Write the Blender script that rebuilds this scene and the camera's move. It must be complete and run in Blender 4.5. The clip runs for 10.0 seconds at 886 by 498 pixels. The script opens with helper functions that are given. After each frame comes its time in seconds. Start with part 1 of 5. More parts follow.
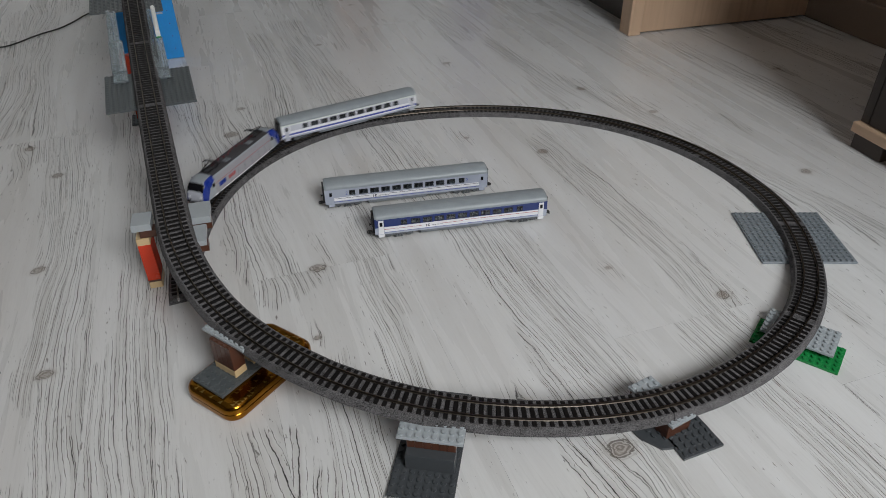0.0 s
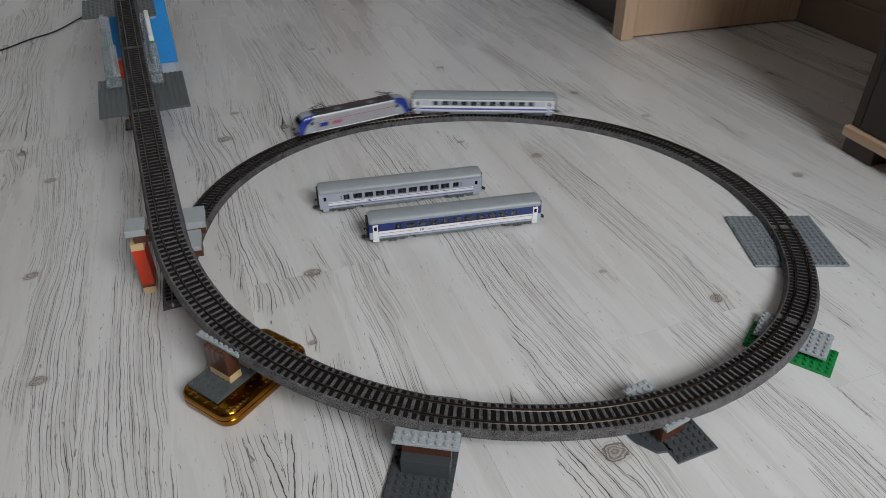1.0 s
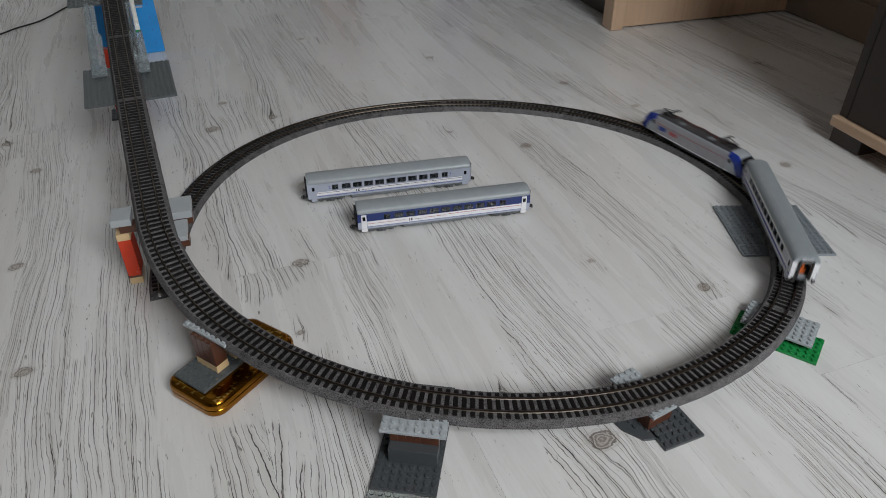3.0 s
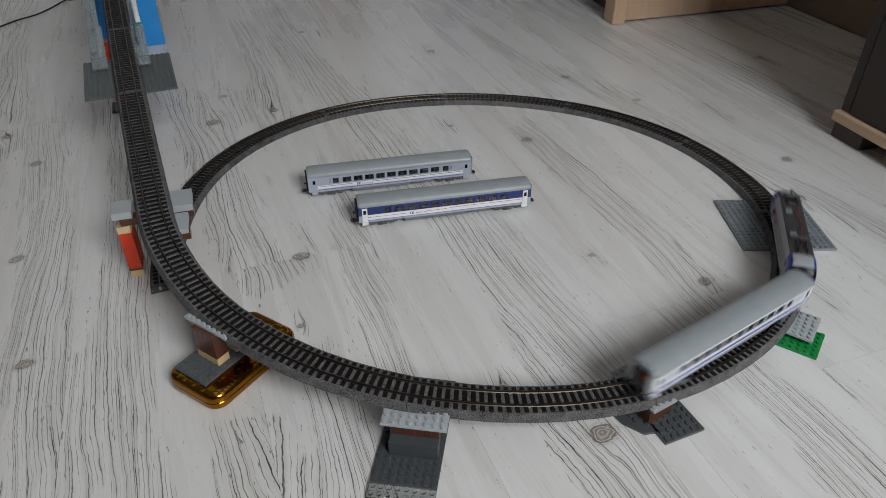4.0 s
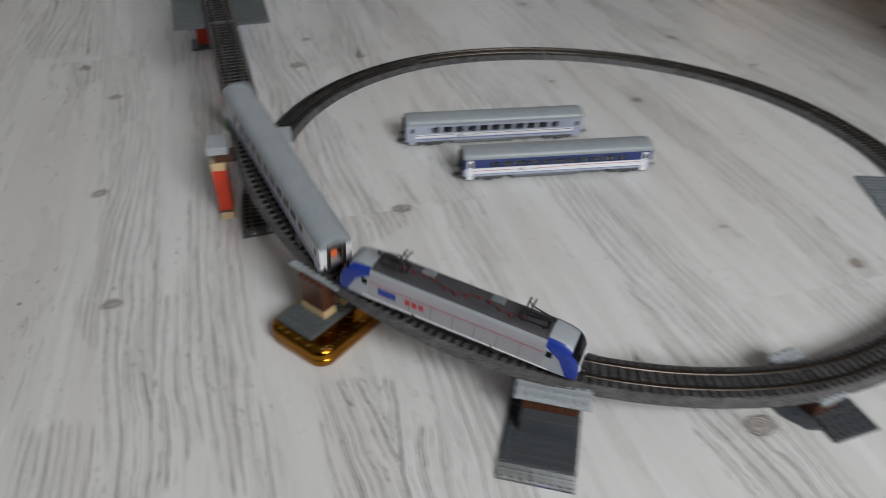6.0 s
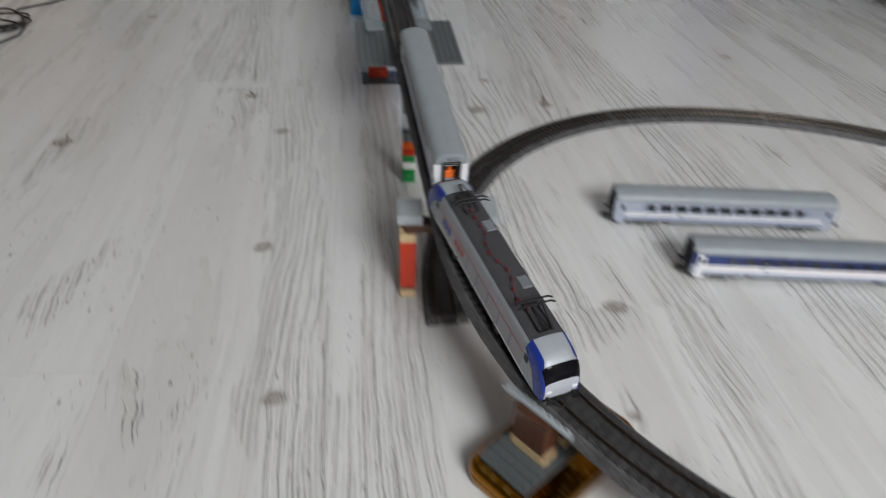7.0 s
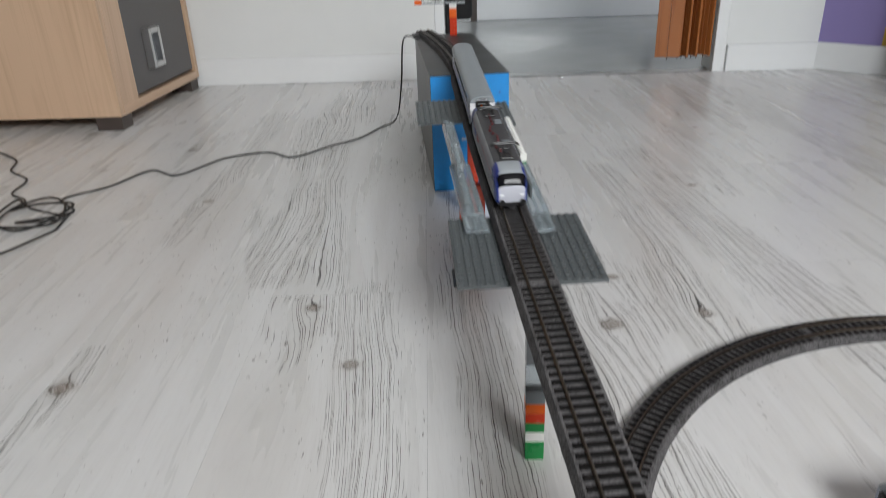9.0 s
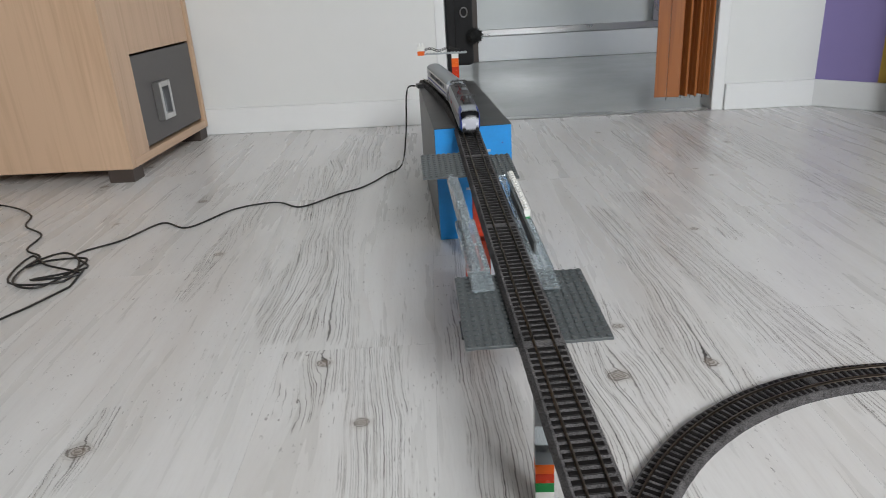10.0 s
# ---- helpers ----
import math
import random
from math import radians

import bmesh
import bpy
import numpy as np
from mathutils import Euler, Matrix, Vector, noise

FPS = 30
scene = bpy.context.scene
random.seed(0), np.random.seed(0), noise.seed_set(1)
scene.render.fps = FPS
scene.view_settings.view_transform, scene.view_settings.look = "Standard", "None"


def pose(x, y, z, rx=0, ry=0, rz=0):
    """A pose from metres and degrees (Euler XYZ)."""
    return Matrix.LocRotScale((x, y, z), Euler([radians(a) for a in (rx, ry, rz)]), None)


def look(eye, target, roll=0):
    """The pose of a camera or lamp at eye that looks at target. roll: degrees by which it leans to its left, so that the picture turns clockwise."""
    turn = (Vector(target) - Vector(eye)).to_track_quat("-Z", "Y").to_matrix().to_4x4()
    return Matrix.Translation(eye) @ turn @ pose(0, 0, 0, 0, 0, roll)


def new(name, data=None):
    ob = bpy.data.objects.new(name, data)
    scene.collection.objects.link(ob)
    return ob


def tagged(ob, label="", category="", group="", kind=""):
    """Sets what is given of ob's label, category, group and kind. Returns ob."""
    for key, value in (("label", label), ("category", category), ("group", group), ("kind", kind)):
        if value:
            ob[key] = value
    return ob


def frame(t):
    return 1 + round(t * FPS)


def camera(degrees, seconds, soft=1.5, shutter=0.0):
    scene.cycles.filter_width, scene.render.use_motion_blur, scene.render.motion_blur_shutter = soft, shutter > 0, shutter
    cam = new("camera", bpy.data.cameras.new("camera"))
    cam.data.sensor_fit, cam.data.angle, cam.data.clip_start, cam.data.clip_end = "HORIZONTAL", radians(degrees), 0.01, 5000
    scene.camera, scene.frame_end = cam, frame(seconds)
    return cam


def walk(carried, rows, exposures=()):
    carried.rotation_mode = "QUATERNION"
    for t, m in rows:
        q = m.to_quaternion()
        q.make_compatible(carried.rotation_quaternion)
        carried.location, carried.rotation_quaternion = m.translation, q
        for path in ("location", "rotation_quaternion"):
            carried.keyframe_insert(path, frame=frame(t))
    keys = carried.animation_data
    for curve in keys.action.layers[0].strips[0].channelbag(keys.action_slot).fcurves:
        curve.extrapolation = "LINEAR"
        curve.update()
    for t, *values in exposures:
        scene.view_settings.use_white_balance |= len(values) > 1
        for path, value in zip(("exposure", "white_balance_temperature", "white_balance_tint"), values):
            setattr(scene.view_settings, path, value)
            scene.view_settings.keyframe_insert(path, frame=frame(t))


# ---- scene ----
cam = camera(65.7, 10.0, soft=0.4, shutter=0.8)
EXPOSURES = [(0, -0.05), (5.2, -0.08), (6.5, 0.18), (7.5, 0.45), (8.0, 0.53), (9.0, 0.76), (10, 0.80)]
PATH = [
    (0, (-0.095, -0.442, 0.557), (0.34, 1.137, -0.59), -0.7),
    (0.5, (-0.095, -0.442, 0.558), (0.35, 1.136, -0.588), -0.6),
    (1, (-0.096, -0.442, 0.559), (0.358, 1.138, -0.581), -0.5),
    (1.5, (-0.094, -0.443, 0.558), (0.366, 1.133, -0.584), -0.5),
    (2, (-0.092, -0.442, 0.557), (0.372, 1.128, -0.591), -0.4),
    (2.5, (-0.092, -0.444, 0.556), (0.382, 1.121, -0.596), -0.2),
    (4, (-0.093, -0.444, 0.554), (0.377, 1.108, -0.617), 0.0),
    (4.5, (-0.094, -0.444, 0.554), (0.373, 1.106, -0.621), -0.0),
    (5, (-0.096, -0.442, 0.552), (0.359, 1.105, -0.631), 0.0),
    (5.2, (-0.101, -0.438, 0.548), (0.361, 1.103, -0.639), 0.6),
    (6.3, (-0.2, -0.322, 0.476), (0.078, 1.211, -0.778), 0.8),
    (6.5, (-0.213, -0.287, 0.484), (-0.011, 1.248, -0.782), 0.0),
    (7, (-0.269, -0.188, 0.45), (-0.167, 1.427, -0.726), 2.0),
    (7.5, (-0.292, -0.082, 0.429), (-0.265, 1.604, -0.646), 1.1),
    (8, (-0.303, 0.016, 0.399), (-0.303, 1.726, -0.639), 1.9),
    (8.5, (-0.312, 0.089, 0.392), (-0.397, 1.851, -0.55), -1.4),
    (9, (-0.314, 0.116, 0.409), (-0.412, 1.932, -0.422), -2.2),
    (9.5, (-0.312, 0.112, 0.434), (-0.398, 1.962, -0.319), -2.4),
    (10, (-0.313, 0.111, 0.44), (-0.427, 1.964, -0.302), -3.5),
]
walk(cam, [(t, look(eye, target, roll)) for t, eye, target, roll in PATH], EXPOSURES)

# ---- world, sun, lights, exposure ----
world = bpy.data.worlds.new("world")
scene.world = world
world.use_nodes = True
wn = world.node_tree
sky = wn.nodes.new("ShaderNodeTexSky")
sky.sky_type, sky.sun_disc = "NISHITA", False
sky.sun_elevation, sky.sun_rotation = radians(38), radians(152)
wn.links.new(sky.outputs[0], wn.nodes["Background"].inputs[0])
wn.nodes["Background"].inputs[1].default_value = 0.12
sun_data = bpy.data.lights.new("sun", "SUN")
sun_data.energy, sun_data.angle, sun_data.color = 0.5, radians(50), (1, 0.97, 0.93)
sun = new("sun", sun_data)
sun.matrix_world = look((1.4, -3, 3), (0.2, 0.4, 0))


def window_lamp(name, place, target, w, h, watts, color=(0.955, 0.985, 1.0)):
    d = bpy.data.lights.new(name, "AREA")
    d.shape, d.size, d.size_y, d.energy, d.color = "RECTANGLE", w, h, watts, color
    ob = new(name, d)
    ob.matrix_world = look(place, target)
    return ob


window_lamp("window_light", (0.72, -1.86, 1.72), (0.6, 1.2, 0.5), 1.1, 1.1, 62)
window_lamp("hall_light", (1.47, 3.0, 1.2), (0.3, 2.9, 0.6), 0.85, 1.7, 6, (0.95, 0.98, 1.0))

# ---- materials ----


def mat(name, color, rough=0.5, metal=0.0, vary=0.08, scale=40.0, bump=0.0, coat=0.0, spec=0.5, grain=0.5):
    """Plain surface with variation at two scales and a fine relief."""
    m = bpy.data.materials.new(name)
    m.use_nodes = True
    nt = m.node_tree
    b = nt.nodes["Principled BSDF"]
    b.inputs["Metallic"].default_value = metal
    b.inputs["Coat Weight"].default_value = coat
    b.inputs["Specular IOR Level"].default_value = spec
    tc = nt.nodes.new("ShaderNodeTexCoord")
    oi = nt.nodes.new("ShaderNodeObjectInfo")
    n1 = nt.nodes.new("ShaderNodeTexNoise")
    n1.inputs["Scale"].default_value, n1.inputs["Detail"].default_value = scale, 4
    n2 = nt.nodes.new("ShaderNodeTexNoise")
    n2.inputs["Scale"].default_value, n2.inputs["Detail"].default_value = scale * 9, 3
    for n in (n1, n2):
        nt.links.new(tc.outputs["Object"], n.inputs["Vector"])
    add = nt.nodes.new("ShaderNodeMath")
    add.operation = "MULTIPLY_ADD"
    nt.links.new(n2.outputs["Fac"], add.inputs[0])
    add.inputs[1].default_value = grain
    nt.links.new(n1.outputs["Fac"], add.inputs[2])
    rnd = nt.nodes.new("ShaderNodeMath")
    rnd.operation = "MULTIPLY_ADD"
    nt.links.new(oi.outputs["Random"], rnd.inputs[0])
    rnd.inputs[1].default_value = 0.3
    nt.links.new(add.outputs[0], rnd.inputs[2])
    ramp = nt.nodes.new("ShaderNodeValToRGB")
    ramp.color_ramp.elements[0].position, ramp.color_ramp.elements[1].position = 0.0, 1.0
    ramp.color_ramp.elements[0].color = (*[max(0, c * (1 - vary)) for c in color], 1)
    ramp.color_ramp.elements[1].color = (*[min(1, c * (1 + vary)) for c in color], 1)
    level = nt.nodes.new("ShaderNodeMapRange")
    level.inputs[1].default_value, level.inputs[2].default_value = 0.45 + 0.32 * grain, 0.85 + 0.68 * grain
    nt.links.new(rnd.outputs[0], level.inputs[0])
    nt.links.new(level.outputs[0], ramp.inputs[0])
    nt.links.new(ramp.outputs[0], b.inputs["Base Color"])
    rr = nt.nodes.new("ShaderNodeMapRange")
    rr.inputs[3].default_value, rr.inputs[4].default_value = max(0.02, rough - 0.08), min(1, rough + 0.08)
    nt.links.new(n1.outputs["Fac"], rr.inputs[0])
    nt.links.new(rr.outputs[0], b.inputs["Roughness"])
    if bump:
        bp = nt.nodes.new("ShaderNodeBump")
        bp.inputs["Strength"].default_value, bp.inputs["Distance"].default_value = min(1, bump), 0.0006
        nt.links.new(n2.outputs["Fac"], bp.inputs["Height"])
        nt.links.new(bp.outputs[0], b.inputs["Normal"])
    return m


def math_node(nt, op, a, b=None, clamp=False):
    n = nt.nodes.new("ShaderNodeMath")
    n.operation, n.use_clamp = op, clamp
    for i, v in enumerate((a, b)):
        if v is None:
            continue
        if isinstance(v, (int, float)):
            n.inputs[i].default_value = v
        else:
            nt.links.new(v, n.inputs[i])
    return n.outputs[0]


def plank_material():
    """Whitewashed pine laminate: pale grey boards, dark cracks along the grain, brown knots and stains."""
    m = bpy.data.materials.new("whitewashed_pine")
    m.use_nodes = True
    nt = m.node_tree
    L, N = nt.links.new, nt.nodes.new
    b = nt.nodes["Principled BSDF"]
    at = N("ShaderNodeAttribute")
    at.attribute_name = "grain"          # across the bent grain, along it, height over a knot
    sep = N("ShaderNodeSeparateXYZ")
    L(at.outputs["Vector"], sep.inputs[0])
    kn = N("ShaderNodeAttribute")
    kn.attribute_name = "knot"
    oi = N("ShaderNodeObjectInfo")
    shift = math_node(nt, "MULTIPLY", oi.outputs["Random"], 37.0)

    def noise_at(su, sv, detail, rough, off, dist=0.0):
        c = N("ShaderNodeCombineXYZ")
        L(math_node(nt, "MULTIPLY", sep.outputs[0], su), c.inputs[0])
        L(math_node(nt, "MULTIPLY", sep.outputs[1], sv), c.inputs[1])
        L(math_node(nt, "ADD", shift, off), c.inputs[2])
        n = N("ShaderNodeTexNoise")
        n.inputs["Scale"].default_value, n.inputs["Detail"].default_value = 1.0, detail
        n.inputs["Roughness"].default_value, n.inputs["Distortion"].default_value = rough, dist
        L(c.outputs[0], n.inputs["Vector"])
        return n.outputs["Fac"]

    def ramp(fac, lo, hi, a=0.0, z=1.0):
        r = N("ShaderNodeMapRange")
        r.interpolation_type = "SMOOTHSTEP"
        for i, v in enumerate((lo, hi, a, z)):
            r.inputs[i + 1].default_value = v
        L(fac, r.inputs[0])
        return r.outputs[0]

    def grain_lines(per_metre, bend, bend_noise, breaks, uneven, thin, thick):
        """Dark lines along the year rings, broken up and of uneven width."""
        g = math_node(nt, "ADD", math_node(nt, "MULTIPLY", sep.outputs[0], per_metre), math_node(nt, "MULTIPLY", bend_noise, bend))
        tri = math_node(nt, "ABSOLUTE", math_node(nt, "SUBTRACT", math_node(nt, "FRACT", g), 0.5))
        return ramp(math_node(nt, "SUBTRACT", tri, math_node(nt, "MULTIPLY", math_node(nt, "SUBTRACT", breaks, 0.5), uneven)), thick, thin)

    ck = N("ShaderNodeAttribute")
    ck.attribute_name = "cracked"
    bends = noise_at(6, 2.0, 2, 0.5, 3.0)
    wig = math_node(nt, "ADD", bends, math_node(nt, "MULTIPLY", noise_at(40, 20, 4, 0.62, 61.0), 0.10))
    cracks = grain_lines(84, 6.5, wig, noise_at(55, 5, 4, 0.7, 0.0), 0.16, 0.005, 0.034)
    fine = grain_lines(230, 17.0, wig, noise_at(150, 13, 3, 0.65, 5.0), 0.40, 0.0, 0.085)
    patchy = noise_at(14, 4.0, 4, 0.65, 9.0, 0.5)
    where = ramp(math_node(nt, "ADD", patchy, math_node(nt, "MULTIPLY", math_node(nt, "SUBTRACT", ck.outputs["Fac"], 0.5), 0.32)), 0.445, 0.53)
    rings = grain_lines(84, 6.5, wig, noise_at(60, 5, 2, 0.5, 14.0), 1.0, 0.05, 0.35)
    tone = noise_at(26, 1.6, 4, 0.6, 21.0)
    warm = ramp(noise_at(10, 1.1, 3, 0.55, 27.0), 0.50, 0.70)
    specks = math_node(nt, "MULTIPLY", ramp(noise_at(330, 60, 3, 0.6, 33.0), 0.655, 0.685), ramp(noise_at(16, 7, 2, 0.5, 71.0), 0.42, 0.58))
    fine_tone = noise_at(300, 30, 3, 0.6, 40.0)

    base = N("ShaderNodeMix")
    base.data_type = "RGBA"
    L(ramp(tone, 0.3, 0.7), base.inputs[0])
    base.inputs[6].default_value, base.inputs[7].default_value = (0.655, 0.65, 0.64, 1), (0.742, 0.74, 0.735, 1)

    def over(prev, fac, color):
        x = N("ShaderNodeMix")
        x.data_type = "RGBA"
        L(fac, x.inputs[0])
        L(prev, x.inputs[6])
        x.inputs[7].default_value = (*color, 1)
        return x.outputs[2]

    col = over(base.outputs[2], math_node(nt, "MULTIPLY", warm, 0.16), (0.40, 0.345, 0.29))
    col = over(col, math_node(nt, "MULTIPLY", ramp(fine_tone, 0.45, 0.75), 0.10), (0.40, 0.375, 0.35))
    col = over(col, math_node(nt, "MULTIPLY", math_node(nt, "MULTIPLY", rings, where), 0.17), (0.30, 0.265, 0.23))
    col = over(col, math_node(nt, "MULTIPLY", math_node(nt, "MULTIPLY", fine, math_node(nt, "ADD", math_node(nt, "MULTIPLY", where, 0.9), 0.03)), 0.85), (0.06, 0.052, 0.046))
    col = over(col, math_node(nt, "MULTIPLY", math_node(nt, "MULTIPLY", cracks, where), 0.96), (0.03, 0.026, 0.024))
    col = over(col, math_node(nt, "MULTIPLY", specks, 0.75), (0.11, 0.097, 0.086))
    # knots: a dark rim, rings inside, a stained halo
    k = kn.outputs["Fac"]
    wob = math_node(nt, "ADD", k, math_node(nt, "MULTIPLY", math_node(nt, "SUBTRACT", noise_at(110, 80, 3, 0.65, 50.0), 0.5), 1.5))
    halo = ramp(wob, 2.4, 0.7, 0.0, 0.22)
    col = over(col, halo, (0.36, 0.30, 0.25))
    inner = ramp(wob, 1.2, 0.5, 0.0, 0.45)
    col = over(col, inner, (0.33, 0.27, 0.22))
    ring = math_node(nt, "ABSOLUTE", math_node(nt, "SINE", math_node(nt, "MULTIPLY", wob, 8.0)))
    col = over(col, math_node(nt, "MULTIPLY", math_node(nt, "MULTIPLY", ring, ring), ramp(wob, 1.6, 0.9, 0.0, 0.7)), (0.11, 0.085, 0.07))
    rim = math_node(nt, "MULTIPLY", ramp(wob, 1.16, 1.0), ramp(wob, 0.78, 0.95))
    col = over(col, math_node(nt, "MULTIPLY", rim, 0.5), (0.10, 0.085, 0.07))
    L(col, b.inputs["Base Color"])
    L(ramp(tone, 0.3, 0.7, 0.24, 0.34), b.inputs["Roughness"])
    b.inputs["Specular IOR Level"].default_value = 0.45
    bp = N("ShaderNodeBump")
    bp.inputs["Strength"].default_value, bp.inputs["Distance"].default_value = 0.25, 0.0004
    L(math_node(nt, "SUBTRACT", math_node(nt, "MULTIPLY", fine_tone, 0.3), math_node(nt, "MULTIPLY", cracks, where)), bp.inputs["Height"])
    L(bp.outputs[0], b.inputs["Normal"])
    return m


def wood_material(name, light, dark, along=2, streak=60.0, rough=0.4):
    """Beech-like veneer: faint long streaks along one axis."""
    m = bpy.data.materials.new(name)
    m.use_nodes = True
    nt = m.node_tree
    L, N = nt.links.new, nt.nodes.new
    b = nt.nodes["Principled BSDF"]
    tc = N("ShaderNodeTexCoord")
    mp = N("ShaderNodeMapping")
    sc = [streak, streak, streak]
    sc[along] = streak * 0.045
    mp.inputs["Scale"].default_value = sc
    L(tc.outputs["Object"], mp.inputs[0])
    n1 = N("ShaderNodeTexNoise")
    n1.inputs["Scale"].default_value, n1.inputs["Detail"].default_value, n1.inputs["Distortion"].default_value = 1.0, 5, 0.8
    L(mp.outputs[0], n1.inputs["Vector"])
    n2 = N("ShaderNodeTexNoise")
    n2.inputs["Scale"].default_value, n2.inputs["Detail"].default_value = 0.18, 3
    L(mp.outputs[0], n2.inputs["Vector"])
    mix = math_node(nt, "MULTIPLY_ADD", n2.outputs["Fac"], 0.9)
    L(n1.outputs["Fac"], mix.node.inputs[2])
    r = N("ShaderNodeValToRGB")
    r.color_ramp.elements[0].position, r.color_ramp.elements[1].position = 0.65, 1.2 - 0.2
    r.color_ramp.elements[0].color, r.color_ramp.elements[1].color = (*dark, 1), (*light, 1)
    L(mix, r.inputs[0])
    L(r.outputs[0], b.inputs["Base Color"])
    b.inputs["Roughness"].default_value = rough
    bp = N("ShaderNodeBump")
    bp.inputs["Strength"].default_value, bp.inputs["Distance"].default_value = 0.08, 0.0004
    L(n1.outputs["Fac"], bp.inputs["Height"])
    L(bp.outputs[0], b.inputs["Normal"])
    return m


def glass_material(name, color=(1, 1, 1), rough=0.02, through_light=1.0):
    m = bpy.data.materials.new(name)
    m.use_nodes = True
    b = m.node_tree.nodes["Principled BSDF"]
    b.inputs["Base Color"].default_value = (*color, 1)
    b.inputs["Roughness"].default_value = rough
    b.inputs["Transmission Weight"].default_value = through_light
    b.inputs["IOR"].default_value = 1.45
    return m


def tin_material():
    """Gold-lacquered tin with small printed triangles that reflect unevenly."""
    m = bpy.data.materials.new("gold_tin")
    m.use_nodes = True
    nt = m.node_tree
    L, N = nt.links.new, nt.nodes.new
    b = nt.nodes["Principled BSDF"]
    tc = N("ShaderNodeTexCoord")
    sx = N("ShaderNodeSeparateXYZ")
    L(tc.outputs["Object"], sx.inputs[0])
    px, py = math_node(nt, "MULTIPLY", sx.outputs[0], 215.0), math_node(nt, "MULTIPLY", sx.outputs[1], 215.0)
    cell = N("ShaderNodeCombineXYZ")
    L(math_node(nt, "FLOOR", px), cell.inputs[0])
    L(math_node(nt, "FLOOR", py), cell.inputs[1])
    wn2 = N("ShaderNodeTexWhiteNoise")
    L(cell.outputs[0], wn2.inputs["Vector"])
    half = math_node(nt, "LESS_THAN", math_node(nt, "ADD", math_node(nt, "FRACT", px), math_node(nt, "FRACT", py)), 0.95)
    tri = math_node(nt, "MULTIPLY", math_node(nt, "MULTIPLY", half, math_node(nt, "GREATER_THAN", wn2.outputs["Value"], 0.70)), math_node(nt, "GREATER_THAN", sx.outputs[2], 0.0185))
    x = N("ShaderNodeMix")
    x.data_type = "RGBA"
    L(tri, x.inputs[0])
    x.inputs[6].default_value, x.inputs[7].default_value = (0.33, 0.14, 0.014, 1), (0.88, 0.56, 0.15, 1)
    L(x.outputs[2], b.inputs["Base Color"])
    b.inputs["Metallic"].default_value = 1.0
    n = N("ShaderNodeTexNoise")
    n.inputs["Scale"].default_value = 60
    L(tc.outputs["Object"], n.inputs["Vector"])
    L(math_node(nt, "MULTIPLY", n.outputs["Fac"], 0.34), b.inputs["Roughness"])
    return m


PLANK = plank_material()
BALLAST = mat("grey_ballast", (0.098, 0.094, 0.096), 0.85, vary=0.85, scale=90, bump=1.0, spec=0.2, grain=2.2)
SLEEPER = mat("dark_brown_sleeper", (0.006, 0.005, 0.005), 0.6, vary=0.3, scale=150, bump=0.2, spec=0.2)
RAIL = mat("nickel_silver_rail", (0.17, 0.145, 0.12), 0.32, 1.0, vary=0.15, scale=60)
LEGO = {
    "light_grey": mat("light_grey_plastic", (0.36, 0.39, 0.41), 0.3, vary=0.05),
    "mid_grey": mat("mid_grey_plastic", (0.20, 0.225, 0.245), 0.3, vary=0.05),
    "dark_grey": mat("dark_grey_plastic", (0.062, 0.068, 0.074), 0.32, vary=0.06),
    "slate": mat("slate_grey_plastic", (0.088, 0.099, 0.103), 0.33, vary=0.06),
    "brown": mat("reddish_brown_plastic", (0.085, 0.032, 0.018), 0.3, vary=0.08),
    "red": mat("red_plastic", (0.56, 0.042, 0.012), 0.25, vary=0.05),
    "orange": mat("orange_plastic", (0.80, 0.13, 0.012), 0.28, vary=0.05),
    "green": mat("green_plastic", (0.012, 0.22, 0.055), 0.28, vary=0.05),
    "white": mat("white_plastic", (0.80, 0.80, 0.77), 0.3, vary=0.04),
    "tan": mat("tan_plastic", (0.62, 0.45, 0.25), 0.32, vary=0.05),
}
CLEAR = glass_material("clear_plastic", (0.74, 0.82, 0.86), 0.16, 0.84)
CLEARTHIN = glass_material("clear_thin_plastic", (0.97, 0.99, 1.0), 0.04, 1.0)
TIN = tin_material()
BEECH = wood_material("beech_veneer", (0.62, 0.43, 0.29), (0.50, 0.33, 0.21))
BEECH_FLAT = wood_material("beech_board", (0.62, 0.43, 0.29), (0.50, 0.33, 0.21), along=1)
DOORWOOD = wood_material("orange_pine_slats", (0.34, 0.115, 0.030), (0.21, 0.062, 0.015), rough=0.35)
# for the unseen west and south walls: dark so they bounce little light
GREYWALL = mat("dull_unseen_wall", (0.16, 0.16, 0.157), 0.75, vary=0.04, scale=2, bump=0.15)
WALL = mat("white_wall_paint", (0.74, 0.75, 0.74), 0.75, vary=0.02, scale=2, bump=0.15)
TRIM = mat("white_skirting", (0.78, 0.79, 0.79), 0.45, vary=0.02, scale=4)
TAUPE = mat("taupe_wall_paint", (0.27, 0.21, 0.165), 0.75, vary=0.05, scale=3, bump=0.15)
PURPLE = mat("lilac_wall_paint", (0.27, 0.22, 0.47), 0.7, vary=0.03, scale=3, bump=0.15)
OCHRE = mat("ochre_wall_paint", (0.55, 0.36, 0.06), 0.7, vary=0.04, scale=3)
# ceiling out of view, dulled to mid-grey for less fill light
CEIL = mat("dull_unseen_ceiling", (0.42, 0.42, 0.415), 0.8, vary=0.02, scale=2)
GREYFRONT = mat("anthracite_front", (0.095, 0.088, 0.085), 0.45, vary=0.08, scale=10)
BROWNFOOT = mat("dark_brown_foot", (0.06, 0.045, 0.038), 0.5, vary=0.15, scale=30)
